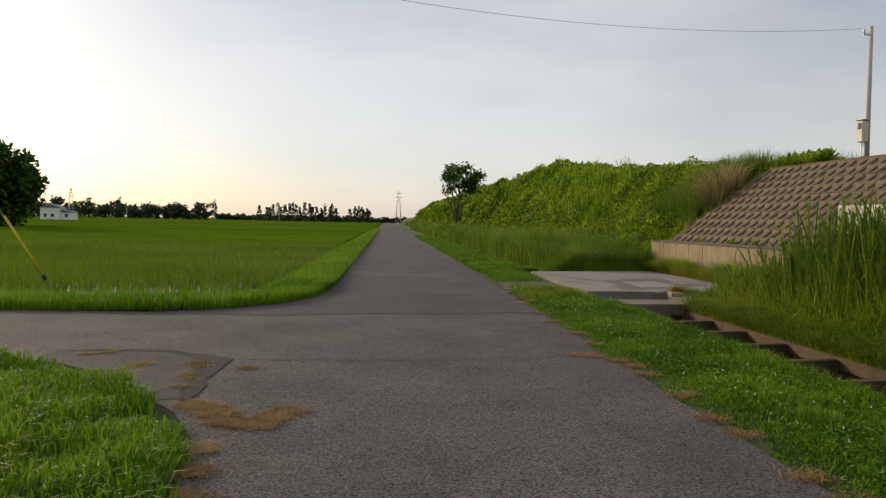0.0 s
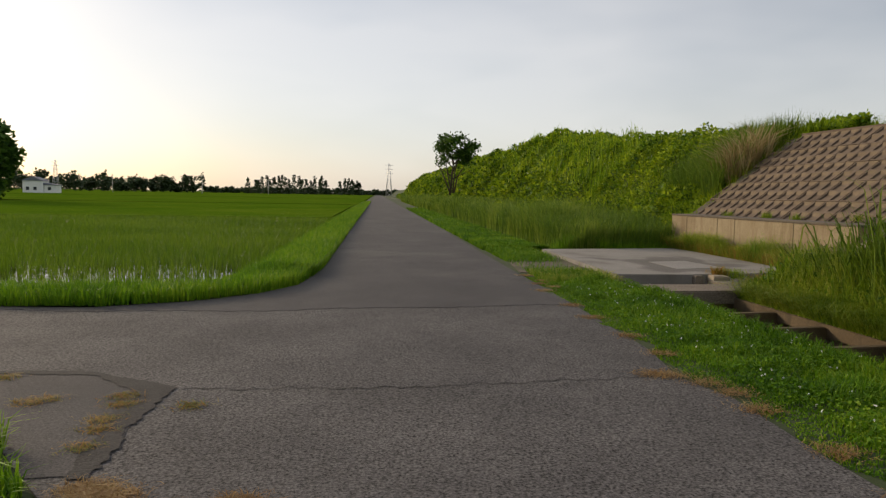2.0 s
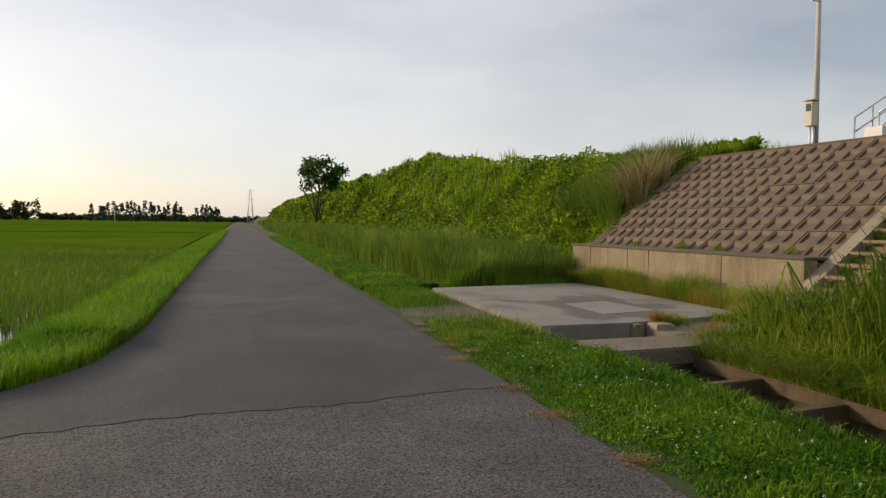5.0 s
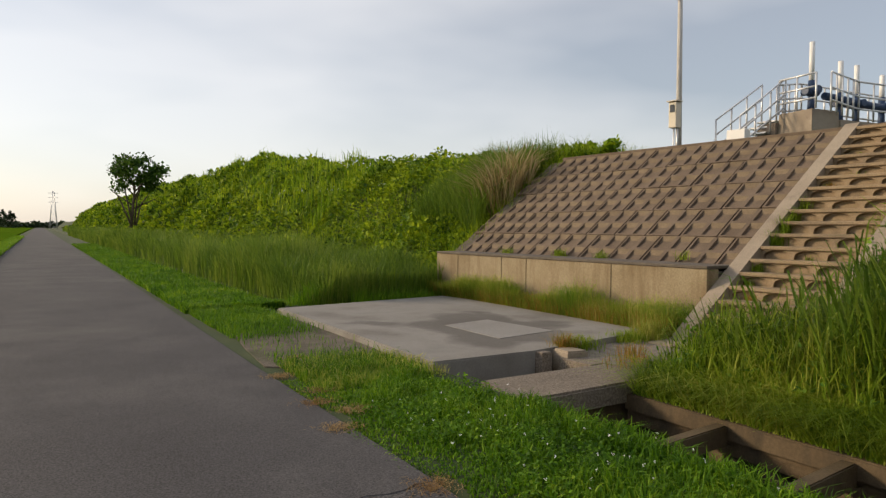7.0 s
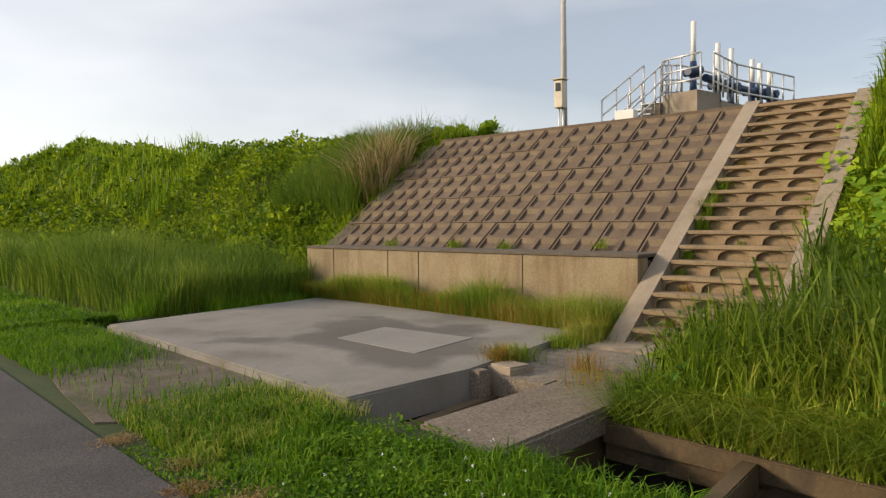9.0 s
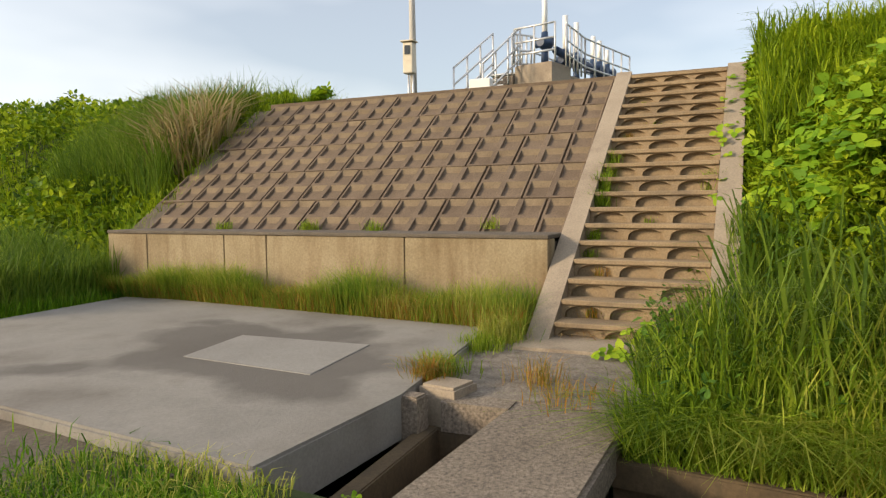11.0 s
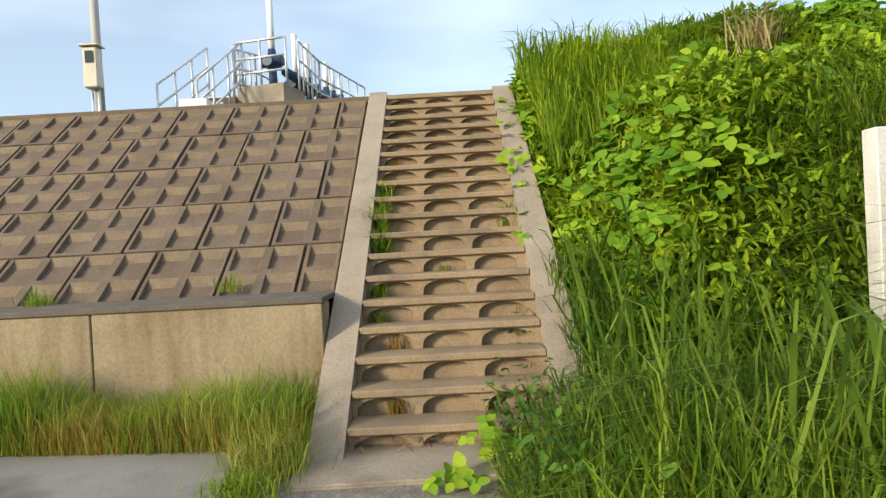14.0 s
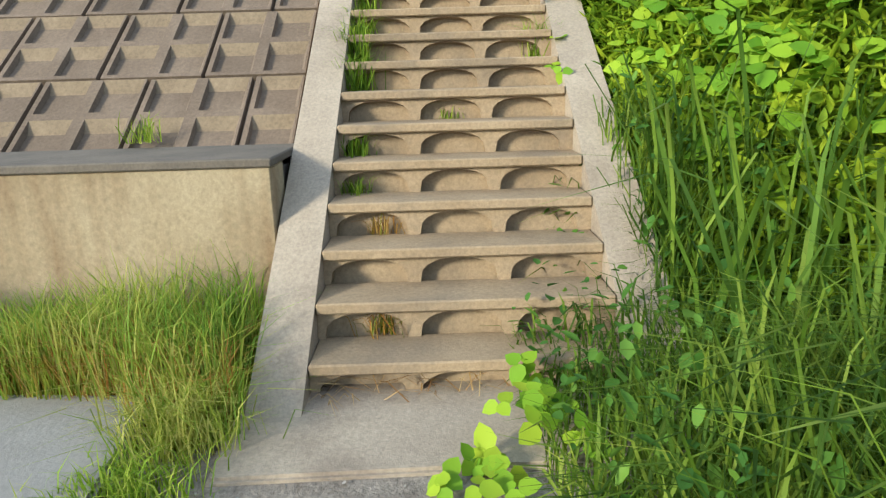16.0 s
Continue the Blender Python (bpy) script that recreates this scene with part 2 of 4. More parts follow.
L_WEED = leaf_mat("mound_weeds", [(0.075, 0.135, 0.007), (0.155, 0.25, 0.01), (0.25, 0.345, 0.013), (0.38, 0.46, 0.022)], 0.4, 0.9)
L_BANK = leaf_mat("bank_leaves", [(0.03, 0.075, 0.007), (0.11, 0.2, 0.01), (0.23, 0.335, 0.014), (0.42, 0.5, 0.022)], 0.35, 0.7)
L_HERB = leaf_mat("herb_leaves", [(0.04, 0.1, 0.014), (0.07, 0.16, 0.02), (0.11, 0.215, 0.026), (0.18, 0.29, 0.036)], 0.35, 0.9)
L_DEEP = leaf_mat("deep_grass", [(0.045, 0.09, 0.008), (0.085, 0.15, 0.011), (0.14, 0.21, 0.016), (0.25, 0.31, 0.04)], 0.4, 0.9)
L_DARK = leaf_mat("tree_leaves", [(0.0225, 0.06, 0.0104), (0.045, 0.105, 0.0156), (0.075, 0.15, 0.0195), (0.12, 0.21, 0.026)], 0.25, 0.3)
L_FAR = leaf_mat("far_leaves", [(0.025, 0.045, 0.02), (0.04, 0.065, 0.03), (0.05, 0.08, 0.035), (0.07, 0.1, 0.04)], 0.15, 0.05)

# ---- mesh helpers ----
RNG = np.random.default_rng(7)
K = 0.117                              # the road runs along (K, 1)


def part(name, bm, material, parent=None, label=""):
    me = bpy.data.meshes.new(name)
    bm.to_mesh(me)
    bm.free()
    me.materials.append(material)
    ob = new(name, me)
    if parent:
        ob.parent = parent
    if label:
        ob["label"] = label
    return ob


def box(bm, x0, x1, y0, y1, z0, z1, bevel=0.0):
    vs = [bm.verts.new((x, y, z)) for z in (z0, z1) for x, y in ((x0, y0), (x1, y0), (x1, y1), (x0, y1))]
    fs = [bm.faces.new([vs[i] for i in q]) for q in ((3, 2, 1, 0), (4, 5, 6, 7), (0, 1, 5, 4), (1, 2, 6, 5), (2, 3, 7, 6), (3, 0, 4, 7))]
    if bevel:
        es = {e for f in fs for e in f.edges}
        bmesh.ops.bevel(bm, geom=list(es), offset=bevel, segments=1, affect="EDGES")
    return bm


def prism(bm, pts, z0, z1, bevel=0.0):
    """An upright prism over a plan outline (anticlockwise)."""
    lo, hi = [bm.verts.new((x, y, z0)) for x, y in pts], [bm.verts.new((x, y, z1)) for x, y in pts]
    n = len(pts)
    top = bm.faces.new(hi)
    bm.faces.new(lo[::-1])
    for i in range(n):
        bm.faces.new((lo[i], lo[(i + 1) % n], hi[(i + 1) % n], hi[i]))
    if bevel:
        bmesh.ops.bevel(bm, geom=list(top.edges), offset=bevel, segments=2, affect="EDGES")
    return bm


def side_prism(bm, prof, y0, y1):
    """A solid whose outline in x and z runs from y0 to y1."""
    a, b = [bm.verts.new((x, y0, z)) for x, z in prof], [bm.verts.new((x, y1, z)) for x, z in prof]
    n = len(prof)
    bm.faces.new(a)
    bm.faces.new(b[::-1])
    for i in range(n):
        bm.faces.new((a[i], b[i], b[(i + 1) % n], a[(i + 1) % n]))
    bmesh.ops.recalc_face_normals(bm, faces=bm.faces)
    return bm


def tube(bm, a, b, r, r2=None, n=8):
    a, b = Vector(a), Vector(b)
    d = (b - a).normalized()
    u = d.orthogonal().normalized()
    v = d.cross(u)
    r2 = r if r2 is None else r2
    ra = [bm.verts.new(a + (u * math.cos(i * math.tau / n) + v * math.sin(i * math.tau / n)) * r) for i in range(n)]
    rb = [bm.verts.new(b + (u * math.cos(i * math.tau / n) + v * math.sin(i * math.tau / n)) * r2) for i in range(n)]
    for i in range(n):
        f = bm.faces.new((ra[i], ra[(i + 1) % n], rb[(i + 1) % n], rb[i]))
        f.smooth = True
    bm.faces.new(ra[::-1])
    bm.faces.new(rb)
    return bm


def thing(name, label, category, at=(0, 0, 0), group="", kind=""):
    e = new(name)
    e.location = at
    return tagged(e, label, category, group, kind)


def raw_mesh(name, V, loops, totals, material):
    me = bpy.data.meshes.new(name)
    me.vertices.add(len(V))
    me.vertices.foreach_set("co", V.astype(np.float32).ravel())
    me.loops.add(len(loops))
    me.loops.foreach_set("vertex_index", loops.astype(np.int32))
    me.polygons.add(len(totals))
    me.polygons.foreach_set("loop_start", np.concatenate(([0], np.cumsum(totals)[:-1])).astype(np.int32))
    me.polygons.foreach_set("loop_total", totals.astype(np.int32))
    me.polygons.foreach_set("use_smooth", np.ones(len(totals), bool))
    me.update(calc_edges=True)
    me.materials.append(material)
    return me


def blades(P, h, w, lean):
    """Bent tapering blades: five points, a quad and a tip each."""
    n = len(P)
    az = RNG.uniform(0, math.tau, n)
    d = np.stack([np.cos(az), np.sin(az), np.zeros(n)], 1)
    tw = az + math.pi / 2 + RNG.normal(0, 0.5, n)
    s = np.stack([np.cos(tw), np.sin(tw), np.zeros(n)], 1) * (w / 2)[:, None]
    up = np.array([0, 0, 1.0])
    ln = (lean * h)[:, None]
    mid = P + d * ln * 0.3 + up * (h * 0.6)[:, None]
    tip = P + d * ln + up * (h * (1 - 0.35 * np.clip(lean, 0, 1.4)))[:, None]
    V = np.stack([P - s, P + s, mid + s * 0.8, mid - s * 0.8, tip], 1).reshape(-1, 3)
    base = (np.arange(n) * 5)[:, None]
    L = (base + np.array([0, 1, 2, 3, 3, 2, 4])[None]).ravel()
    return V, L, np.tile([4, 3], n)


def arched(P, h, w, lean):
    """Longer blades that bow over towards the tip: seven points each."""
    n = len(P)
    az = RNG.uniform(0, math.tau, n)
    d = np.stack([np.cos(az), np.sin(az), np.zeros(n)], 1)
    tw = az + math.pi / 2 + RNG.normal(0, 0.4, n)
    s = np.stack([np.cos(tw), np.sin(tw), np.zeros(n)], 1) * (w / 2)[:, None]
    up = np.array([0, 0, 1.0])
    ln, hh = (lean * h)[:, None], h[:, None]
    a = P + d * ln * 0.12 + up * hh * 0.45
    b = P + d * ln * 0.42 + up * hh * 0.8
    tip = P + d * ln + up * hh * (0.98 - 0.3 * np.clip(lean, 0, 1.3))[:, None]
    V = np.stack([P - s * 0.7, P + s * 0.7, a + s, a - s, b + s * 0.8, b - s * 0.8, tip], 1).reshape(-1, 3)
    L = ((np.arange(n) * 7)[:, None] + np.array([0, 1, 2, 3, 3, 2, 4, 5, 5, 4, 6])[None]).ravel()
    return V, L, np.tile([4, 4, 3], n)


def leaves(P, size, flat=0.6, aspect=0.8):
    """Folded leaves: two faces on either side of the midrib."""
    n = len(P)
    az = RNG.uniform(0, math.tau, n)
    el = RNG.normal(0.1, flat, n)
    d = np.stack([np.cos(az) * np.cos(el), np.sin(az) * np.cos(el), np.sin(el)], 1)
    s = np.stack([-np.sin(az), np.cos(az), RNG.normal(0, 0.3, n)], 1)
    nn = np.cross(d, s)
    sz = size[:, None]
    a, tip = P, P + d * sz
    q1, q2 = P + d * sz * 0.3, P + d * sz * 0.72
    hw = sz * aspect * 0.5
    V = np.stack([a, q1 + s * hw + nn * sz * 0.08, q2 + s * hw * 0.75 + nn * sz * 0.06, tip, q2 - s * hw * 0.75 + nn * sz * 0.06, q1 - s * hw + nn * sz * 0.08], 1).reshape(-1, 3)
    base = (np.arange(n) * 6)[:, None]
    L = (base + np.array([0, 1, 2, 3, 0, 3, 4, 5])[None]).ravel()
    return V, L, np.tile([4, 4], n)


def round_leaves(P, size):
    """Trifoliate vine leaves: three cupped, rounded leaflets with a short point at each place."""
    n = len(P)
    nrm = np.array([-0.45, 0.15, 0.85]) + RNG.normal(0, 0.3, (n, 3))
    nrm /= np.linalg.norm(nrm, axis=1)[:, None]
    t1 = np.cross(nrm, RNG.normal(0, 1, (n, 3)))
    t1 /= np.linalg.norm(t1, axis=1)[:, None]
    t2 = np.cross(nrm, t1)
    out = []
    ring = [(1.12, 0.0), (0.78, 0.36), (0.38, 0.5), (0.06, 0.3), (0.0, 0.0), (0.06, -0.3), (0.38, -0.5), (0.78, -0.36)]
    for turn in (0.0, 1.75, -1.75):
        d = t1 * math.cos(turn) + t2 * math.sin(turn)
        e = t2 * math.cos(turn) - t1 * math.sin(turn)
        d = d + nrm * RNG.normal(-0.12, 0.22, n)[:, None]
        sz = (size * RNG.uniform(0.8, 1.15, n))[:, None]
        cen = P + d * sz * 0.5 - nrm * sz * 0.07
        V = np.stack([cen] + [P + d * sz * (a + 0.08) + e * sz * b for a, b in ring], 1).reshape(-1, 3)
        L = ((np.arange(n) * 9)[:, None] + np.array([v for i in range(8) for v in (0, 1 + i, 1 + (i + 1) % 8)])[None]).ravel()
        out.append((V, L, np.full(n * 8, 3)))
    return join_geo(*out)


def stuff(name, geo, material, label, category, parent=None):
    ob = new(name, raw_mesh(name, *geo, material))
    if parent:
        ob.parent = parent
        return ob
    return tagged(ob, label, category, kind="stuff")


def join_geo(*gs):
    Vs, Ls, Ts, o = [], [], [], 0
    for V, L, T in gs:
        Vs.append(V), Ls.append(L + o), Ts.append(T)
        o += len(V)
    return np.concatenate(Vs), np.concatenate(Ls), np.concatenate(Ts)


def sstep(a, b, v):
    t = np.clip((v - a) / (b - a), 0, 1)
    return t * t * (3 - 2 * t)


FOOT, RISE, CREST = 8.7, 0.715, 3.5    # levee foot (offset from the road line), slope, crest height


def ground_z(x, y):
    x, y = np.asarray(x, float), np.asarray(y, float)
    c = x - K * y
    z = np.clip((c - FOOT) * RISE, 0, CREST)
    z = z * (1 - sstep(24, 34, c))
    z = z - 0.35 * sstep(-1.9, -2.8, c) * sstep(12.4, 13.6, y)
    z = z - 1.0 * ((c > 4.45) & (c < np.where(y > 12.0, 6.2, 6.05)) & (y < 20.0) & (y > -30))
    z = z - 0.6 * np.exp(-((c - 5.0) / 0.22) ** 2) * (y > 20.4)
    under = (y > 11.3) & (y < 20.3) & (c > FOOT + 0.2)
    return z - 0.45 * under


def scatter(n, c0, c1, y0, y1, keep=None, power=1.0):
    """n places in a strip beside the road; power above 1 crowds them to y0."""
    c = RNG.uniform(c0, c1, n)
    y = y0 + (y1 - y0) * RNG.uniform(0, 1, n) ** power
    x = c + K * y
    if keep is not None:
        k = keep(x, y, c)
        x, y = x[k], y[k]
    return np.stack([x, y, ground_z(x, y)], 1)


def clump_noise(P, s, seed=0.0):
    return np.array([noise.noise((px * s + seed, py * s, 0)) for px, py in P[:, :2]])


# ---- ground and roads ----
cs = [-1500, -700, -300, -120, -60, -30, -15, -8, -5, -3.5, -2.8, -2.5, -2.2, -1.9, -1.5, -1.1, 0, 1, 2, 2.85, 3.4, 4, 4.44, 4.46, 4.7, 4.85, 5.0, 5.15, 5.4, 6.04, 6.06, 6.19, 6.21, 6.5, 7.2, 8, FOOT, 9.2, 10, 11, 12, 13, 13.63, 15, 17, 20, 24, 27, 30, 34, 60, 150, 400, 900, 1500]
ys = [-600, -200, -60, -31, -29, -12, -5, 0, 3, 6, 8, 10, 11.29, 11.31, 11.99, 12.01, 12.4, 12.8, 13.2, 13.6, 15, 17, 19.99, 20.01, 20.29, 20.31, 20.39, 20.41, 22, 25, 30, 40, 55, 75, 100, 150, 250, 400, 700, 1200, 2200]
bm = bmesh.new()
gv = [[bm.verts.new((c + K * y, y, float(ground_z(c + K * y, y)))) for c in cs] for y in ys]
for j in range(len(ys) - 1):
    for i in range(len(cs) - 1):
        bm.faces.new((gv[j][i], gv[j][i + 1], gv[j + 1][i + 1], gv[j + 1][i]))
ground = tagged(part("ground", bm, M_SOIL), "grassy dark soil ground with ditch and levee", "ground", kind="structure")


def rp(pts):
    return [(c + K * y, y) for c, y in pts]


JOINT_Y = 10.85
joint_line = [(2.7 - 8.2 * i / 70, JOINT_Y + 0.05 * math.sin(i * 0.31) + 0.025 * math.sin(i * 1.9) + random.uniform(-0.02, 0.02) + (0.7 * max(0, (i - 37) / 33) ** 2)) for i in range(71)]


far_edge = [(-1.06, 15.8), (-1.14, 14.4), (-1.3, 13.2), (-1.75, 12.3), (-2.5, 11.65), (-3.64, 11.28), (-6.0, 11.6), (-14, 12.2), (-60, 14)]
near_edge = [(-60, 10.2), (-14, 8.7), (-5.2, 8.2), (-4.2, 8.05), (-3.0, 7.3), (-2.2, 6.4), (-1.55, 5.5), (-1.22, 4.8), (-1.02, 3.7), (-1.0, 0), (-1.0, -20)]
bm = prism(bmesh.new(), rp([(2.66, -20), (2.62, 4), (2.6, 5.5), (2.66, 6.6), (2.5, 7.2), (2.66, 8.2), *joint_line, (-6.0, 11.6), (-14, 12.2), (-60, 14)] + near_edge), -0.1, 0.012)
bmesh.ops.triangulate(bm, faces=[f for f in bm.faces if len(f.verts) > 4])
tagged(part("road_old", bm, M_ROAD_OLD), "worn light grey asphalt road with coarse aggregate", "road", kind="structure")
bm = prism(bmesh.new(), rp([(2.68, 15), (2.75, 30), (2.85, 600), (-1.1, 600), (-1.1, 30)] + far_edge[:6] + joint_line[::-1]), -0.1, 0.017)
bmesh.ops.triangulate(bm, faces=[f for f in bm.faces if len(f.verts) > 4])
tagged(part("road_new", bm, M_ROAD_NEW), "darker smooth asphalt lane running straight between fields", "road", kind="structure")
bm = prism(bmesh.new(), rp([(-700, 13.9), (-2.75, 13.9), (-2.75, 900), (-700, 900)]), -0.6, -0.29)
tagged(part("water", bm, M_WATER), "shallow still water standing in the rice paddy", "water", kind="structure")
M_CROP = mat("crop_canopy", (0.0553, 0.1148, 0.0068), (0.085, 0.1445, 0.0085), 0.12, 1.0, bump=0.6, fine=6, stain=(0.1105, 0.1615, 0.0136), stain_scale=0.03, spec=0.0)
for k, (ca, cb, ya, yb, zt) in enumerate(((-700, -3.0, 45, 92, -0.06), (-700, -2.6, 93.2, 170, -0.03), (-700, -2.6, 171.5, 900, 0.0))):
    tagged(part("crop_field", prism(bmesh.new(), rp([(ca, ya), (cb, ya), (cb, yb), (ca, yb)]), -0.5, zt), M_CROP), "even green rice crop seen far across the plain", "field", kind="structure")
def strip(inner, outer, z, steps, amp):
    """A flat ragged band between two lines of equal length."""
    bm = bmesh.new()
    before = None
    for i in range((len(inner) - 1) * steps + 1):
        k, t = min(i // steps, len(inner) - 2), i / steps - min(i // steps, len(inner) - 2)
        cur = [bm.verts.new((p[k][0] + (p[k + 1][0] - p[k][0]) * t + random.uniform(-amp, amp), p[k][1] + (p[k + 1][1] - p[k][1]) * t + random.uniform(-amp, amp), z)) for p in (inner, outer)]
        if before:
            bm.faces.new((before[0], before[1], cur[1], cur[0]))
        before = cur
    bmesh.ops.recalc_face_normals(bm, faces=bm.faces)
    if sum(q.normal.z for q in bm.faces) < 0:
        bmesh.ops.reverse_faces(bm, faces=bm.faces)
    return bm


patch_in = [(-1.15, 5.9), (-1.45, 6.5), (-1.9, 7.0), (-2.3, 7.4), (-2.65, 7.75)]
patch_out = [(-0.84, 5.9), (-0.8, 6.65), (-0.72, 7.42), (-1.38, 8.02), (-2.6, 8.1)]
tagged(part("road_patch", strip(patch_in, patch_out, 0.0165, 9, 0.015), M_ROAD_NEW), "grey patched asphalt at the road corner", "road patch", kind="structure")
# broken rim of the patch, where the top course has crumbled away
rim_in = [(-0.95, 5.85), (-0.97, 6.2), (-0.93, 6.6), (-0.98, 6.95), (-0.9, 7.2), (-0.92, 7.36), (-1.36, 7.93), (-2.0, 8.07), (-2.6, 8.06)]
rim_out = [(-0.83, 5.85), (-0.79, 6.25), (-0.81, 6.6), (-0.75, 6.95), (-0.72, 7.2), (-0.66, 7.46), (-1.38, 8.05), (-2.0, 8.16), (-2.6, 8.12)]
tagged(part("patch_rim", strip(rim_in, rim_out, 0.0205, 8, 0.02), M_PATCH), "dark crumbling rim of the asphalt patch", "road patch", kind="structure")
bm = bmesh.new()
prev = None
for i in range(60):
    cx = -1.5 + 3.9 * i / 59
    cy = 7.44 - 0.2 * min(1, i / 25) + 0.03 * math.sin(i * 1.7) + 0.02 * math.sin(i * 0.6) + random.uniform(-0.012, 0.012)
    w = random.uniform(0.004, 0.011)
    cur = [bm.verts.new((cx + K * cy, cy + q * w, 0.0155)) for q in (-1, 1)]
    if prev:
        bm.faces.new((prev[0], cur[0], cur[1], prev[1]))
    prev = cur
tagged(part("road_crack", bm, M_PATCH), "dark ragged crack across the old asphalt", "crack", kind="structure")
# earth and gravel shoulder between the lane and the pad
bm = prism(bmesh.new(), [(4.5, 14.75), (5.0, 14.3), (5.9, 14.0), (6.3, 16.0), (6.6, 18.3), (5.6, 18.0), (5.0, 17.0), (4.75, 16.0)], -0.05, 0.016)
tagged(part("shoulder", bm, M_DIRT), "gravelly worn earth shoulder beside the lane", "ground", kind="structure")

# ---- concrete pad, slab bridge, ditch ----
bm = prism(bmesh.new(), [(5.94, 13.54), (7.4, 13.42), (10.06, 13.64), (10.74, 19.5), (6.6, 19.2)], -0.22, 0.1, 0.02)
pad = tagged(part("concrete_pad", bm, M_PAD), "pale weathered concrete pad with dark damp stains", "pad", kind="structure")
bm = prism(bmesh.new(), [(7.64, 14.32), (8.8, 14.42), (8.78, 15.88), (7.8, 15.74)], 0.09, 0.106, 0.003)
part("cover_slab", bm, mat("clean_concrete", (0.215, 0.203, 0.186), (0.27, 0.255, 0.235), 1.2, 0.8, bump=0.2), pad, "cleaner pale concrete cover slab")
bm = prism(bmesh.new(), [(5.75, 12.0), (7.75, 11.9), (7.85, 12.72), (6.05, 12.85)], -0.2, 0.01, 0.025)
tagged(part("slab_bridge", bm, M_SLAB), "rough brown concrete slab bridging the ditch", "slab bridge", kind="structure")
bm = prism(bmesh.new(), [(5.9, 12.1), (7.5, 12.0), (7.6, 12.6), (6.1, 12.7)], -0.55, -0.2)
part("support", bm, M_DITCH, bpy.data.objects["slab_bridge"])
bm = prism(bmesh.new(), [(7.805, 11.85), (9.75, 11.0), (10.9, 11.0), (10.9, 13.9), (9.9, 13.7), (7.805, 13.6)], -0.15, 0.022)
tagged(part("path", bm, M_GRAVEL), "rough gravelly concrete path to the stairs", "path", kind="structure")
bm = prism(bmesh.new(), [(9.42, 11.2), (10.3, 11.2), (10.3, 13.28), (9.42, 13.24)], -0.15, 0.05, 0.015)
tagged(part("landing", bm, M_CAP), "pale concrete landing strip below the stairs", "landing", kind="structure")
chan = thing("channel_end", "small concrete channel end blocks beside the pad", "channel end", kind="structure")
part("post", prism(bmesh.new(), [(7.41, 13.3), (7.56, 13.28), (7.58, 13.62), (7.42, 13.6)], -0.25, 0.085, 0.012), M_SLAB, chan)
part("block", prism(bmesh.new(), [(7.66, 13.12), (7.95, 13.05), (8.0, 13.36), (7.72, 13.42)], -0.3, 0.1, 0.02), M_CAP, chan)
part("side_wall", prism(bmesh.new(), [(7.6, 12.7), (7.8, 12.7), (7.8, 13.6), (7.6, 13.6)], -0.95, -0.2, 0.01), M_DITCH, chan)
part("sill", prism(bmesh.new(), [(7.6, 12.7), (7.803, 12.7), (7.803, 13.2), (7.6, 13.2)], -0.199, 0.019), M_SLAB, chan)
bm = prism(bmesh.new(), [(5.9, 13.2), (7.6, 13.22), (7.6, 13.35), (5.9, 13.33)], -0.9, -0.17, 0.01)
tagged(part("channel_wall", bm, M_DITCH), "concrete channel wall in front of the pad", "channel wall", kind="structure")

ditch = thing("ditch_channel", "brown concrete ditch channel with cross beams", "ditch", kind="structure")
# lower_wall is concrete in near-black: shade under the ledge, put into its colour
for nm, c0, c1, z0, z1, m in (("side_wall", 4.4, 4.52, -1.0, -0.1, M_DITCH), ("coping_beam", 5.85, 6.1, -0.27, -0.11, M_DITCH), ("ledge", 5.9, 6.1, -0.42, -0.27, M_DITCH), ("lower_wall", 6.02, 6.1, -1.0, -0.42, M_MUD_SHADE)):
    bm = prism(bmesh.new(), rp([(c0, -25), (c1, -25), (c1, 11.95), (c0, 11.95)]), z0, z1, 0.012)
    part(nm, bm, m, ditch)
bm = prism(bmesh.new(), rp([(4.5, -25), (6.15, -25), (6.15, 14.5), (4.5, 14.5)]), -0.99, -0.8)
part("bed", bm, M_MUD_SHADE, ditch, "black wet mud bed")
for i in range(18):
    yb = 10.8 - 1.1 * i
    bm = prism(bmesh.new(), rp([(4.52, yb - 0.06), (5.85, yb - 0.06), (5.85, yb + 0.06), (4.52, yb + 0.06)]), -0.32, -0.14, 0.012)
    part("cross_beam", bm, M_DITCH, ditch)
    bm = prism(bmesh.new(), rp([(5.76, yb - 0.07), (5.9, yb - 0.07), (5.9, yb + 0.07), (5.76, yb + 0.07)]), -0.8, -0.325)
    part("post", bm, M_DITCH, ditch)

# ---- retaining wall and block slope ----
def plane_z(x):
    return RISE * (x - 10.1)


WX, WY0, WY1, WZ = 10.78, 13.2, 20.28, 1.03
X0, X1 = 11.5, 14.98
wall = thing("retaining_wall", "stained tan concrete retaining wall under the slope", "retaining wall", kind="structure")
joints = [WY0 + 0.004, 15.05, 17.2, 17.95, 19.45, WY1]
for a, b in zip(joints, joints[1:]):
    part("wall_panel", box(bmesh.new(), WX, WX + 0.3, a + 0.006, b - 0.006, -0.3, WZ - 0.02, 0.008), M_WALL, wall)
part("core", box(bmesh.new(), WX + 0.3, X0 + 0.3, WY0 + 0.03, WY1, -0.3, WZ - 0.06), M_JOINT, wall)
part("ledge", box(bmesh.new(), WX - 0.015, X0 + 0.1, WY0, WY1, WZ - 0.018, WZ + 0.03, 0.008), M_JOINT, wall, "dark weathered ledge")

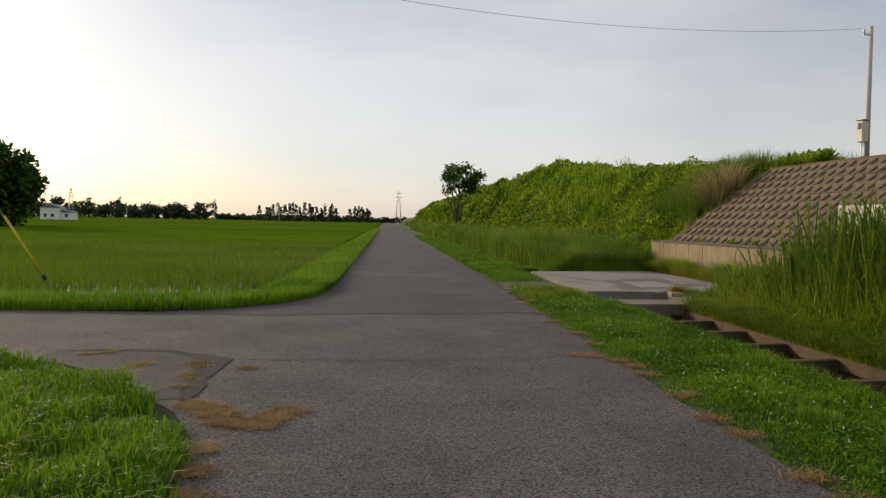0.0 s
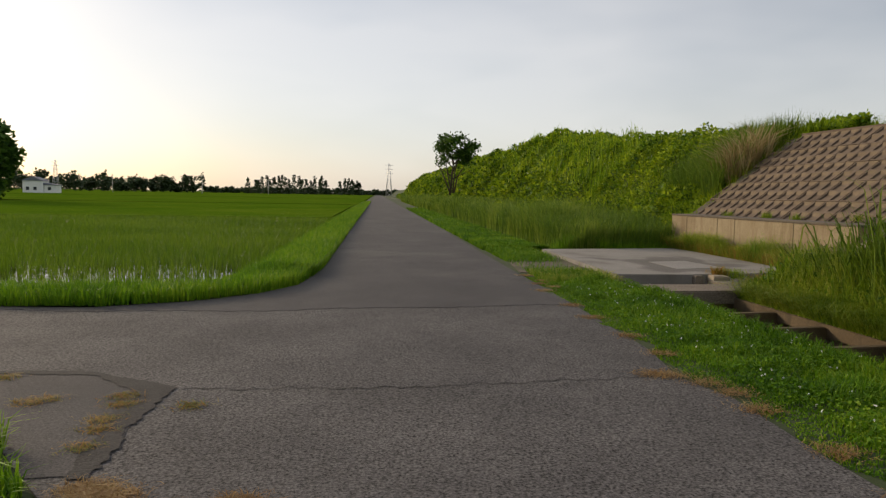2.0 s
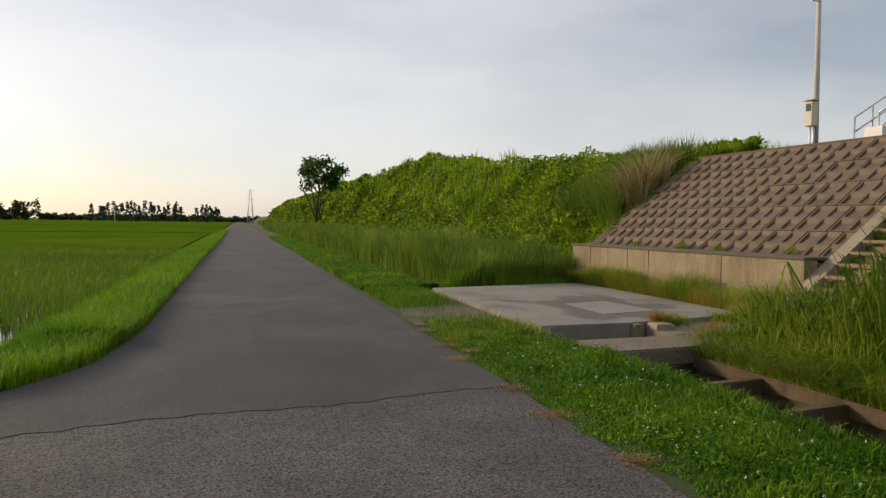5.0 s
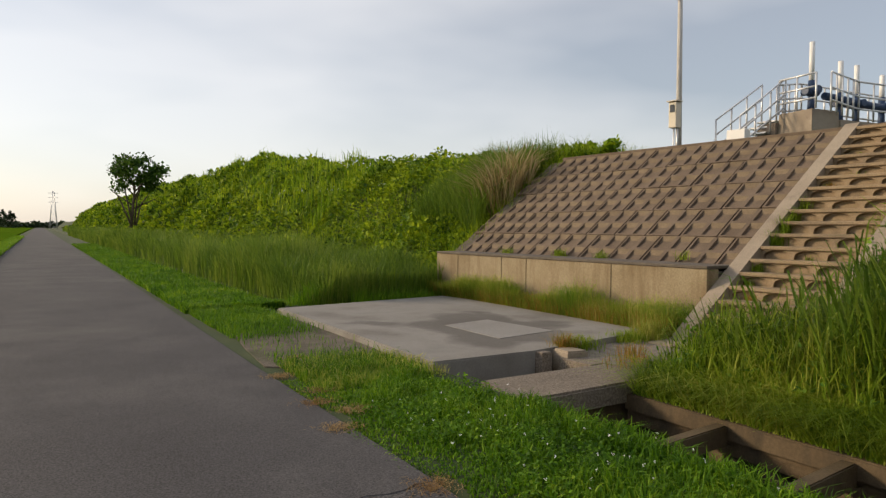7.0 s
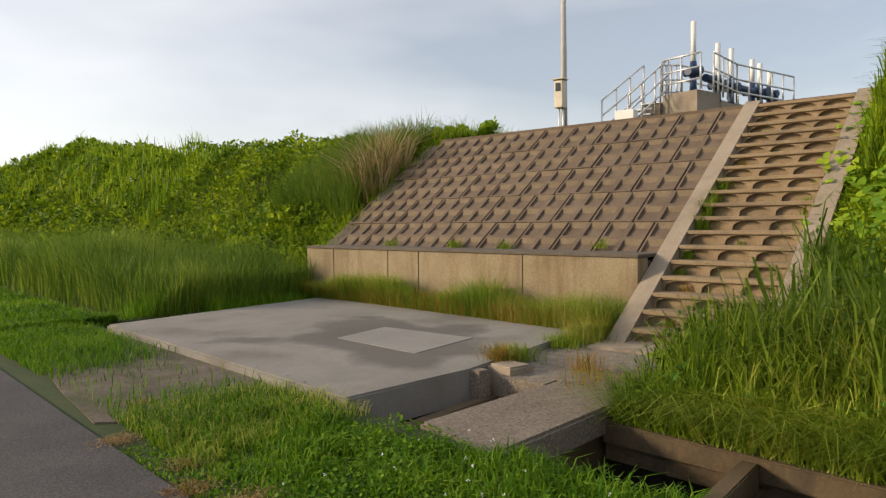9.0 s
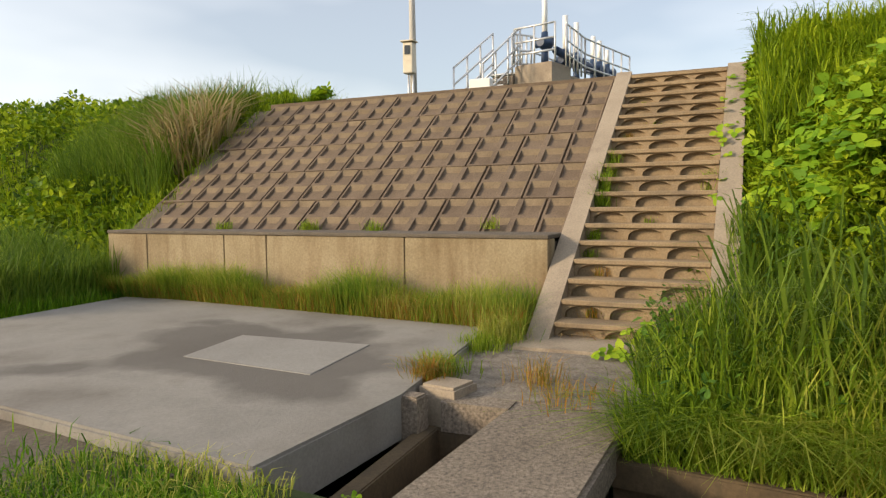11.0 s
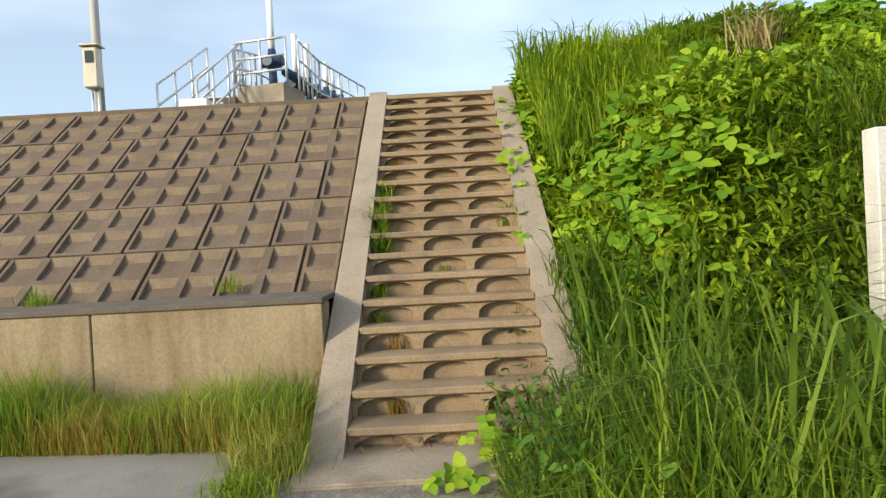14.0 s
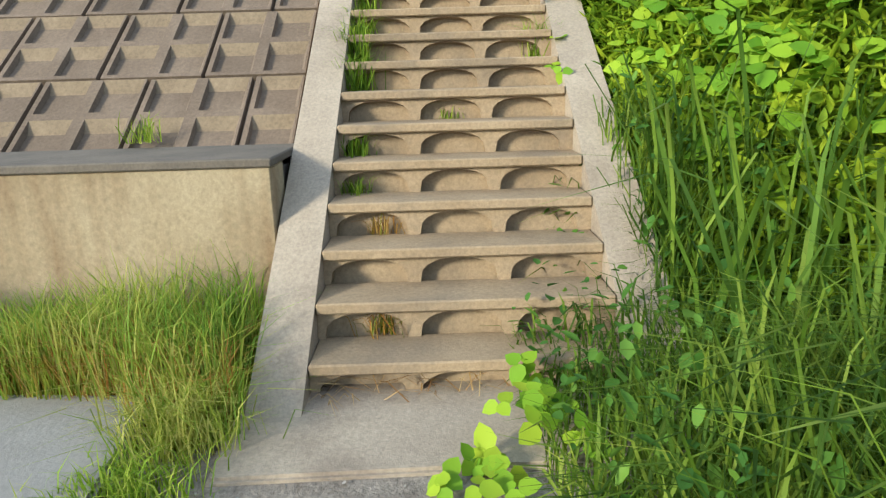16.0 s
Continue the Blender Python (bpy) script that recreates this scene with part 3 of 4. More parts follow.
revet = thing("block_revetment", "weathered brown concrete block revetment on the levee", "revetment", kind="structure")
bm = side_prism(bmesh.new(), [(X0, plane_z(X0) - 0.35), (X1, plane_z(X1) - 0.35), (X1, plane_z(X1) - 0.075), (X0, plane_z(X0) - 0.075)], WY0 + 0.01, WY1 + 0.5)
part("bedding", bm, M_JOINT, revet)
slope_len = math.hypot(X1 - X0, plane_z(X1) - plane_z(X0))
NC, NR = 10, 5
BW, BH = 0.745, slope_len / NR


def block_mesh(cells):
    """A slope block with two or four pits, each with a sloping upper lip: u across, v up the slope, w outwards."""
    bm = bmesh.new()
    g = 0.016
    us, vs = [g], [0.01]
    for i in range(cells):
        a, b = BW * i / 2, BW * (i + 1) / 2
        us += [a + 0.05, b - 0.03]
    for i in range(2):
        a, b = BH * i / 2, BH * (i + 1) / 2
        vs += [a + 0.05, b - 0.02]
    us.append(BW * cells / 2 - g), vs.append(BH - g)
    grid = [[bm.verts.new((u, v, 0)) for u in us] for v in vs]
    for j in range(len(vs) - 1):
        for i in range(len(us) - 1):
            if i % 2 and j % 2:
                u0, u1, v0, v1, dpt = us[i], us[i + 1], vs[j], vs[j + 1], -0.045
                lo = [bm.verts.new(p) for p in ((u0 + 0.008, v0 + 0.03, dpt * 0.85), (u1 - 0.03, v0 + 0.03, dpt * 0.85), (u1 - 0.03, v1 - 0.1, dpt), (u0 + 0.008, v1 - 0.1, dpt))]
                hi = [grid[j][i], grid[j][i + 1], grid[j + 1][i + 1], grid[j + 1][i]]
                bm.faces.new(lo)
                # upper lip (k 2) takes the colour with sunlight painted in
                for k in range(4):
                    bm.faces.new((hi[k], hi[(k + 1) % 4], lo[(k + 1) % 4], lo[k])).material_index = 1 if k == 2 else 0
            else:
                bm.faces.new((grid[j][i], grid[j][i + 1], grid[j + 1][i + 1], grid[j + 1][i]))
    edge = [e for e in bm.edges if e.is_boundary]
    r = bmesh.ops.extrude_edge_only(bm, edges=edge)
    bmesh.ops.translate(bm, verts=[v for v in r["geom"] if isinstance(v, bmesh.types.BMVert)], vec=(0, 0, -0.08))
    bmesh.ops.recalc_face_normals(bm, faces=bm.faces)
    me = bpy.data.meshes.new("block")
    bm.to_mesh(me)
    bm.free()
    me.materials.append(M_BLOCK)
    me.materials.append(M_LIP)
    return me


ang = math.atan(RISE)
block_full, block_half = block_mesh(2), block_mesh(1)
# u runs towards -y so that it reads left to right from the road
rot = Matrix(((0, math.cos(ang), -math.sin(ang)), (-1, 0, 0), (0, math.sin(ang), math.cos(ang)))).to_4x4()
for r in range(NR):
    y = WY0 + 0.03
    for c in range(NC):
        half = c == 0 and r % 2 == 0
        y += BW * (0.5 if half else 1)
        ob = new("block", block_half if half else block_full)
        ob.parent = revet
        s = r * BH
        ob.matrix_basis = Matrix.Translation((X0 + s * math.cos(ang), y + random.uniform(-.004, .004), plane_z(X0) + s * math.sin(ang) + random.uniform(-.006, .006))) @ rot
tagged(part("coping", side_prism(bmesh.new(), [(X1, plane_z(X1) - 0.3), (X1 + 0.35, plane_z(X1) - 0.3), (X1 + 0.35, plane_z(X1) + 0.05), (X1, plane_z(X1) + 0.05)], 11.0, WY1 + 0.1), M_BLOCK), "brown concrete coping along the levee top", "coping", kind="structure")

# ---- stairs ----
stairs = thing("stairs", "tan precast concrete stairs with arched risers up the levee", "stairs", kind="structure")
SY0, SY1, NS = 11.48, 12.95, 18
RI = CREST / NS
FOOT_X = 9.93
STAIR_RISE = CREST / (14.995 - FOOT_X)      # the stairs' own slope
TR = RI / STAIR_RISE


def stair_z(x):
    return STAIR_RISE * (x - FOOT_X)


for y0, y1, nm in ((SY1, WY0 - 0.004, "side_cap"), (SY0 - 0.27, SY0, "side_cap")):
    xe = X1 + 0.02
    part(nm, side_prism(bmesh.new(), [(FOOT_X - 0.06, -0.1), (FOOT_X - 0.06, 0.05), (xe, stair_z(xe) + 0.09), (xe, stair_z(xe) - 0.5), (10.6, -0.1)], y0, y1), M_CAP, stairs, "pale sloping kerb")


def step_mesh():
    """Tread with a nose, and a riser under it with arched hollows."""
    bm = bmesh.new()
    box(bm, -0.03, TR + 0.04, 0.004, SY1 - SY0 - 0.004, RI - 0.055, RI, 0.008)
    W, n, pitch, rad, hgt = SY1 - SY0, 10, 0.475, 0.205, 0.132
    off = W / 2 - 1.5 * pitch + 0.02
    zt = RI - 0.055
    cols = [(0.0, 0.0)]
    for k in range(3):
        cy = off + pitch * (k + 0.5)
        for i in range(n + 1):
            a = math.pi - math.pi * i / n
            cols.append((cy + rad * math.cos(a), hgt * math.sin(a) ** 0.6 if 0 < i < n else 0.0))
    cols.append((W, 0.0))
    fx, bx = 0.01, 0.085
    for (ya, za), (yb, zb) in zip(cols, cols[1:]):
        if yb - ya < 1e-5:
            continue
        bm.faces.new([bm.verts.new(p) for p in ((fx, ya, za), (fx, yb, zb), (fx, yb, zt), (fx, ya, zt))])
        if za or zb:
            bm.faces.new([bm.verts.new(p) for p in ((fx, ya, za), (fx, yb, zb), (bx, yb, zb * 0.9), (bx, ya, za * 0.9))])
    bm.faces.new([bm.verts.new(p) for p in ((bx, 0, -0.02), (bx, W, -0.02), (bx, W, zt), (bx, 0, zt))])
    me = bpy.data.meshes.new("step")
    bm.to_mesh(me)
    bm.free()
    me.materials.append(M_STEP)
    return me


sme = step_mesh()
for i in range(NS):
    ob = new("step", sme)
    ob.parent = stairs
    ob.location = (FOOT_X + 0.16 + i * TR, SY0, i * RI + 0.005)
bm = side_prism(bmesh.new(), [(FOOT_X + 0.25, -0.2), (X1 + 0.2, stair_z(X1 + 0.2) - 0.3), (X1 + 0.2, stair_z(X1 + 0.2) - 0.55), (10.8, -0.2)], SY0, SY1)
part("bedding", bm, M_JOINT, stairs)

# the wall, slope and stairs stand two degrees off the axes
TURNED = Matrix.Translation((10.2, 13.0, 0)) @ Matrix.Rotation(radians(-2.0), 4, "Z") @ Matrix.Translation((-10.2, -13.0, 0))
for nm in ("retaining_wall", "block_revetment", "coping", "stairs"):
    bpy.data.objects[nm].matrix_basis = TURNED

# ---- pole, wires, stay ----
pole = thing("utility_pole", "slim grey concrete pole with beige meter box", "utility pole", (16.35, 17.4, CREST - 0.1))
part("shaft", tube(bmesh.new(), (0, 0, 0), (-0.02, 0.02, 4.12), 0.075, 0.055, 14), M_POLE, pole)
meter = part("meter_box", box(bmesh.new(), -0.29, -0.08, -0.11, 0.11, 0.72, 1.34, 0.015), M_BOX, pole, "beige metal meter box")
part("window", box(bmesh.new(), -0.308, -0.298, -0.06, 0.06, 1.1, 1.28, 0.002), M_GLASS, meter)
part("hood", box(bmesh.new(), -0.33, -0.07, -0.15, 0.15, 1.36, 1.385, 0.004), M_BOX, meter)
part("conduit", tube(bmesh.new(), (-0.14, 0.05, 0.0), (-0.14, 0.05, 0.72), 0.02), M_STEEL, pole)
part("conduit", tube(bmesh.new(), (-0.16, -0.06, 0.0), (-0.16, -0.06, 0.72), 0.025), M_STEEL, pole)
part("bracket", box(bmesh.new(), -0.3, -0.05, -0.02, 0.02, 3.85, 3.91, 0.004), M_STEEL, pole)
part("insulator", tube(bmesh.new(), (-0.28, 0, 3.87), (-0.28, 0, 4.02), 0.03, 0.04), M_WHITE, pole)
cu = bpy.data.curves.new("overhead_wire", "CURVE")
cu.dimensions, cu.bevel_depth = "3D", 0.0055
sp = cu.splines.new("POLY")
A, B = Vector((16.07, 17.45, 7.45)), Vector((-9.3, 15.4, 8.2))
sp.points.add(30)
for i in range(31):
    t = i / 30
    p = A.lerp(B, t)
    sp.points[i].co = (p.x, p.y, p.z - 4 * 1.1 * t * (1 - t), 1)
cu.materials.append(M_POLE)
tagged(new("overhead_wire", cu), "thin dark overhead wire strung from the pole", "wire")
stay = thing("stay_wire", "steel stay wire with yellow guard over the verge", "stay wire", (-5.38, 16.24, -0.1))
part("wire", tube(bmesh.new(), (0, 0, 0), (-3.9, -0.9, 7.0), 0.008), M_STEEL, stay)
part("guard", tube(bmesh.new(), (-0.12, -0.028, 0.2), (-0.85, -0.2, 1.55), 0.03), M_YELLOW, stay, "yellow plastic guard")
part("clamp", tube(bmesh.new(), (-0.1, -0.023, 0.17), (-0.16, -0.037, 0.28), 0.045), M_INK, stay, "black clamp")

# ---- sluice gate on the crest ----
G = CREST - 0.16
gate = thing("sluice_gate", "concrete sluice platform with navy hoists and white stem tubes", "sluice gate", (18.0, 15.0, G))
DIR = Vector((0.963, -0.27, 0)).normalized()
SID = Vector((0.27, 0.963, 0))


def gp(a, b, z):
    p = DIR * a + SID * b
    return (p.x, p.y, z)


def obox(bm, a0, a1, b0, b1, z0, z1):
    prism(bm, [gp(a, b, 0)[:2] for a, b in ((a0, b0), (a1, b0), (a1, b1), (a0, b1))], z0, z1, 0.02)
    return bm


part("pier", obox(bmesh.new(), -0.5, 0.35, -0.45, 0.45, 0, 1.05), M_CAP, gate)
part("deck", obox(bmesh.new(), 0.35, 3.4, -0.5, 0.5, 0.62, 0.85), M_CAP, gate)
part("abutment", obox(bmesh.new(), -0.6, -0.1, 0.45, 1.0, 0.0, 0.85), M_SLAB, gate)
for a, top in ((0.0, 2.7), (0.95, 2.35), (1.5, 2.3), (2.4, 2.15), (2.75, 2.1), (3.2, 1.95)):
    z0 = 1.05 if a < 0.3 else 0.85
    hoist = part("hoist", tube(bmesh.new(), gp(a, 0, z0), gp(a, 0, z0 + 0.42), 0.09, 0.07), M_NAVY, gate, "navy hoist gearbox")
    bm = bmesh.new()
    tube(bm, gp(a - 0.2, 0, z0 + 0.5), gp(a + 0.2, 0, z0 + 0.5), 0.095, 0.095, 12)
    tube(bm, gp(a, -0.22, z0 + 0.52), gp(a, 0.22, z0 + 0.52), 0.09, 0.09, 12)
    tube(bm, gp(a, 0, z0 + 0.4), gp(a, 0, z0 + 0.75), 0.1, 0.07, 12)
    part("gear_case", bm, M_NAVY, hoist)
    part("stem_tube", tube(bmesh.new(), gp(a, 0, z0 + 0.7), gp(a, 0, top), 0.06, 0.06, 12), M_WHITE, hoist, "white stem tube")
part("shaft_cover", tube(bmesh.new(), gp(0.3, -0.1, 1.45), gp(3.3, -0.1, 1.25), 0.09, 0.09, 10), M_NAVY, gate, "navy drive shaft cover")


def railing(pts, h, posts):
    """A railing of three rails with posts along a line of gate points."""
    rail = new("railing")
    rail.parent = gate
    for k, f in enumerate((1.0, 0.62, 0.3)):
        bm = bmesh.new()
        for p, q in zip(pts, pts[1:]):
            tube(bm, (p[0], p[1], p[2] + h * f), (q[0], q[1], q[2] + h * f), 0.022, n=6)
        part("rail", bm, M_STEEL, rail)
    for p, q in zip(pts, pts[1:]):
        for i in range(posts):
            t = i / (posts - 1)
            v = Vector(p).lerp(Vector(q), t)
            part("post", tube(bmesh.new(), v, v + Vector((0, 0, h)), 0.022, n=6), M_STEEL, rail)


railing([gp(-0.5, 0.52, 0.85), gp(0.3, 0.52, 0.95), gp(3.4, 0.5, 0.85)], 0.9, 5)
railing([gp(-0.45, -0.5, 1.05), gp(-0.45, 0.5, 1.05)], 0.8, 3)
railing([gp(0.0, -0.52, 1.0), gp(0.9, -0.52, 0.85), gp(3.4, -0.52, 0.85)], 0.9, 6)
railing([(-1.25, 1.65, 0.0), (0.05, 1.2, 0.95)], 0.95, 4)
railing([(-1.4, 0.95, 0.0), (-0.2, 0.5, 0.95)], 0.95, 4)
for i in range(6):
    t = i / 5.5
    part("tread", box(bmesh.new(), -1.3 + 1.25 * t, -1.05 + 1.25 * t, 1.0 - 0.45 * t, 1.62 - 0.45 * t, 0.12 + 0.16 * i, 0.16 + 0.16 * i, 0.005), M_STEEL, gate)
part("cabinet", box(bmesh.new(), -1.55, -1.3, 0.75, 1.2, 0.0, 0.62, 0.01), M_WHITE, gate, "small white cabinet")

# ---- sign ----
sign = thing("sign_board", "tall white notice board half hidden in grass", "sign", (8.87, 10.0, 0.0))
part("board", box(bmesh.new(), 0, 0.12, -2.0, 0, 0.3, 1.92, 0.006), M_SIGN, sign)
part("post", box(bmesh.new(), 0.03, 0.1, -0.1, -0.02, -0.1, 0.3, 0.004), M_STEEL, sign)
part("post", box(bmesh.new(), 0.03, 0.1, -1.95, -1.87, -0.1, 0.3, 0.004), M_STEEL, sign)


def writing(body, y, z, size, material):
    t = bpy.data.curves.new("lettering", "FONT")
    t.body, t.size, t.extrude = body, size, 0.001
    t.materials.append(material)
    ob = new("lettering", t)
    ob.parent = sign
    ob.matrix_basis = Matrix.Translation((-0.004, y, z)) @ Matrix(((0, 0, -1, 0), (-1, 0, 0, 0), (0, 1, 0, 0), (0, 0, 0, 1)))


writing("\u8fb2 \u6797 \u6c34", -0.11, 1.7, 0.14, M_INK)
writing("\u8fb2 \u696d \u7528 \u6cb3", -0.11, 1.46, 0.11, M_GREY_INK)
for row, (zz, hh) in enumerate(((1.6, 0.045), (1.28, 0.06), (1.16, 0.06), (1.04, 0.06))):
    for k in range(9):
        y1 = -0.12 - 0.1 * k
        part("letter_bar", box(bmesh.new(), -0.004, 0.001, y1 - 0.06, y1, zz, zz + hh), M_GREY_INK, sign)

# ---- trees, far woods ----
def crown(cx, cy, cz, rx, rz, n, size, lumps=13):
    """Leaf clumps on the shells of several offset lumps, with gaps."""
    ps = []
    for k in range(lumps):
        u = RNG.normal(0, 1, 3)
        u /= np.linalg.norm(u)
        c = np.array([cx, cy, cz]) + u * np.array([rx, rx, rz]) * (0.6 if lumps < 30 else RNG.uniform(0.4, 0.95))
        d = RNG.normal(0, 1, (n // lumps, 3))
        d /= np.linalg.norm(d, axis=1)[:, None]
        spread = 0.42 if lumps < 30 else 0.32
        ps.append(c + d * np.array([rx, rx, rz]) * RNG.uniform(0.08, spread, (len(d), 1)))
    P = np.concatenate(ps)
    return leaves(P, RNG.uniform(0.6, 1.3, len(P)) * size, 0.7, 0.9)


def tree(name, x, y, h, rx, n, size, label, m, z0=None, lean=0.0, mid=0.68, half=0.32, lumps=13):
    z = float(ground_z(x, y)) if z0 is None else z0
    tr = thing(name, label, "tree", (x, y, z - 0.05))
    bm = bmesh.new()
    top = Vector((lean, 0, h * 0.55))
    tube(bm, (0, 0, 0), top, h * 0.022, h * 0.012)
    for k in range(7):
        a = k * 2.4
        st = Vector((0, 0, 0)).lerp(top, 0.45 + 0.08 * k)
        tube(bm, st, st + Vector((math.cos(a) * rx * 0.7, math.sin(a) * rx * 0.7, h * (0.15 + 0.04 * k))), h * 0.011, h * 0.004, 6)
    part("trunk", bm, M_BARK, tr)
    stuff("crown", crown(lean, 0, h * mid, rx, h * half, n, size, lumps), m, "", "", tr)
    return tr


bank_tree = tree("bank_tree", 14.7, 66, 6.1, 2.6, 2900, 0.25, "small open-crowned tree leaning on the grassy bank", L_DARK, 1.5, 0.3, 0.72, 0.3, 34)
bm = bmesh.new()
for k, (dx, dz) in enumerate(((-1.5, 3.6), (-0.7, 4.6), (1.1, 4.3), (1.7, 3.3))):
    tube(bm, (0.12 * k, 0, 0.2), (dx * 0.45, 0.2, dz * 0.55), 0.08, 0.055, 7)
    tube(bm, (dx * 0.45, 0.2, dz * 0.55), (dx, 0.1, dz), 0.055, 0.02, 6)
part("limb", bm, M_BARK, bank_tree)
tree("field_tree", -37.6, 92, 11.0, 6.0, 14000, 0.6, "large dark rounded tree beside the paddy", L_DARK, None, 0.0, 0.48, 0.55, 20)
tree("crest_shrub", 17.4, 20.4, 0.85, 0.45, 260, 0.14, "leafy shrub on the levee top", L_VINE, CREST)


def woods(name, spans, y, label):
    gs = []
    for x0, x1, hh, kind in spans:
        n = int((x1 - x0) / (2.4 if kind == "c" else 2.6)) + 1
        for i in range(n):
            x, yy = x0 + (x1 - x0) * (i + RNG.uniform(0, 0.8)) / n, y + RNG.uniform(0, 25)
            h = hh * RNG.uniform(0.7, 1.1)
            if kind == "c":
                t = RNG.uniform(0, 1, 160)
                a = RNG.uniform(0, math.tau, 160)
                r = (1 - t) * 2.3 * RNG.uniform(0.5, 1, 160)
                P = np.stack([x + r * np.cos(a), yy + r * np.sin(a), h * (0.05 + 0.95 * t)], 1)
                gs.append(leaves(P, RNG.uniform(0.8, 1.6, 160), 0.5, 0.8))
            else:
                gs.append(crown(x, yy, h * 0.45, 4.2, h * 0.5, 220, 1.3, 7))
    tagged(stuff(name, join_geo(*gs), L_FAR, label, "woods"), kind="stuff")


woods("far_conifers", [(-27, 19, 10.5, "c"), (25, 40, 8.5, "c")], 400, "dark row of conifers on the horizon")
woods("far_woods", [(-150, -104, 12, "b"), (-104, -60, 8, "b"), (-84, -52, 12.0, "b")], 400, "hazy broadleaf woods beyond the fields")
woods("far_hedges", [(-60, 130, 4.2, "b"), (-260, -100, 11, "b")], 470, "low distant tree line beyond the fields")

house = thing("farm_house", "white two part house beside the far woods", "house", (-68, 205, -0.35))
part("wall", box(bmesh.new(), -3.8, 1.2, 0, 5, 0, 3.6, 0.02), M_WHITE, house)
part("wall", box(bmesh.new(), 1.2, 4.2, 0.5, 5, 0, 2.4, 0.02), M_WHITE, house)
part("roof", side_prism(bmesh.new(), [(-4.1, 3.6), (1.5, 3.6), (-1.3, 4.7)], -0.3, 5.3), M_ROOF, house)
part("roof", side_prism(bmesh.new(), [(1.22, 2.4), (4.5, 2.4), (4.5, 2.55), (1.22, 3.1)], 0.2, 5.2), M_ROOF, house)
for wx in (-3.0, -1.2, 2.2):
    win = part("window", box(bmesh.new(), wx, wx + 0.9, -0.05 if wx < 1 else 0.45, 0.02 if wx < 1 else 0.52, 1.0, 2.0), M_STEEL, house)
    part("pane", box(bmesh.new(), wx + 0.06, wx + 0.84, -0.06 if wx < 1 else 0.44, -0.04 if wx < 1 else 0.46, 1.06, 1.94), M_GLASS, win)


def pylon(x, y, h):
    p = thing("pylon", "grey lattice steel transmission pylon on the horizon", "pylon", (x, y, -0.4), "pylons")
    for sx, sy in ((-1, -1), (1, -1), (1, 1), (-1, 1)):
        part("leg", tube(bmesh.new(), (sx * h * 0.09, sy * h * 0.09, 0), (sx * 0.3, sy * 0.3, h), 0.16, 0.1, 5), M_STEEL, p)
    for k in range(9):
        t0, t1 = k / 9, (k + 1) / 9
        w0, w1 = h * 0.09 * (1 - t0) + 0.3 * t0, h * 0.09 * (1 - t1) + 0.3 * t1
        bm = bmesh.new()
        tube(bm, (-w0, -w0, h * t0), (w1, -w1, h * t1), 0.07, n=4)
        tube(bm, (w0, -w0, h * t0), (-w1, -w1, h * t1), 0.07, n=4)
        part("brace", bm, M_STEEL, p)
    for t in (0.7, 0.82, 0.94):
        part("arm", tube(bmesh.new(), (-h * 0.11, 0, h * t), (h * 0.11, 0, h * t), 0.12, 0.12, 4), M_STEEL, p)


pylon(53.6, 400, 19.5)
pylon(-125, 400, 16.5)
for x, y, h in ((-38, 300, 8), (-12.5, 330, 7.5), (-75, 310, 8)):
    d = thing("distant_pole", "thin distant utility pole across the fields", "utility pole", (x, y, -0.4), "distant poles")
    part("shaft", tube(bmesh.new(), (0, 0, 0), (0, 0, h), 0.16, 0.1), M_POLE, d)
    part("arm", tube(bmesh.new(), (-0.7, 0, h - 0.6), (0.7, 0, h - 0.6), 0.07), M_POLE, d)

# ---- grass, reeds, rice, vines ----
def U(a, b, n):
    return RNG.uniform(a, b, n)


def in_road(x, y, c):
    return ((c > -1.05) & (c < 2.85)) | ((c < -1) & (y > 8.1) & (y < 11.5)) 


# verge between lane and ditch
P = scatter(95000, 2.6, 4.43, -1.0, 14.0, lambda x, y, c: (c > 2.68 + 0.1 * np.sin(y * 3.1) + 0.06 * np.sin(y * 7.7)) & ~((y > 11.8) & (x > 5.7)) & ~((y > 13.3) & (x > 5.9)))
n = len(P)
edge = np.clip((P[:, 0] - K * P[:, 1] - 2.7) / 0.7, 0.25, 1)
stuff("verge_grass", blades(P, U(0.04, 0.17, n) * edge * (0.8 + 0.7 * clump_noise(P, 2.2, 1.0)), U(0.007, 0.016, n), U(0.2, 1.1, n)), L_VERGE, "short green verge grass beside the ditch", "grass")
P = scatter(7000, 4.1, 4.42, -1.0, 11.9)
n = len(P)
stuff("ditch_edge_grass", blades(P, U(0.08, 0.22, n), U(0.006, 0.012, n), U(0.3, 1.1, n)), L_VERGE, "longer grass hanging over the ditch edge", "grass")
P = scatter(40000, 2.85, 4.78, 20.0, 70, None, 1.8)
n = len(P)
stuff("far_verge_grass", blades(P, U(0.08, 0.22, n), U(0.012, 0.03, n), U(0.2, 1.0, n)), L_VERGE, "green verge grass along the far lane", "grass")
P = scatter(14000, 2.7, 6.2, 13.3, 16.5, lambda x, y, c: ((y < 14.7) & (x < 6.0)) & (c > 2.9))
n = len(P)
stuff("sparse_grass", blades(P, U(0.05, 0.2, n), U(0.005, 0.01, n), U(0.3, 1.2, n)), L_FOOT, "sparse grass in front of the pad", "grass")
P = scatter(26000, 2.95, 4.4, -0.5, 13.0, lambda x, y, c: np.sin(x * 3.7 + y * 1.9) + np.sin(y * 4.1 - x * 2.2) > -0.3)
P[:, 2] += U(0.02, 0.1, len(P))
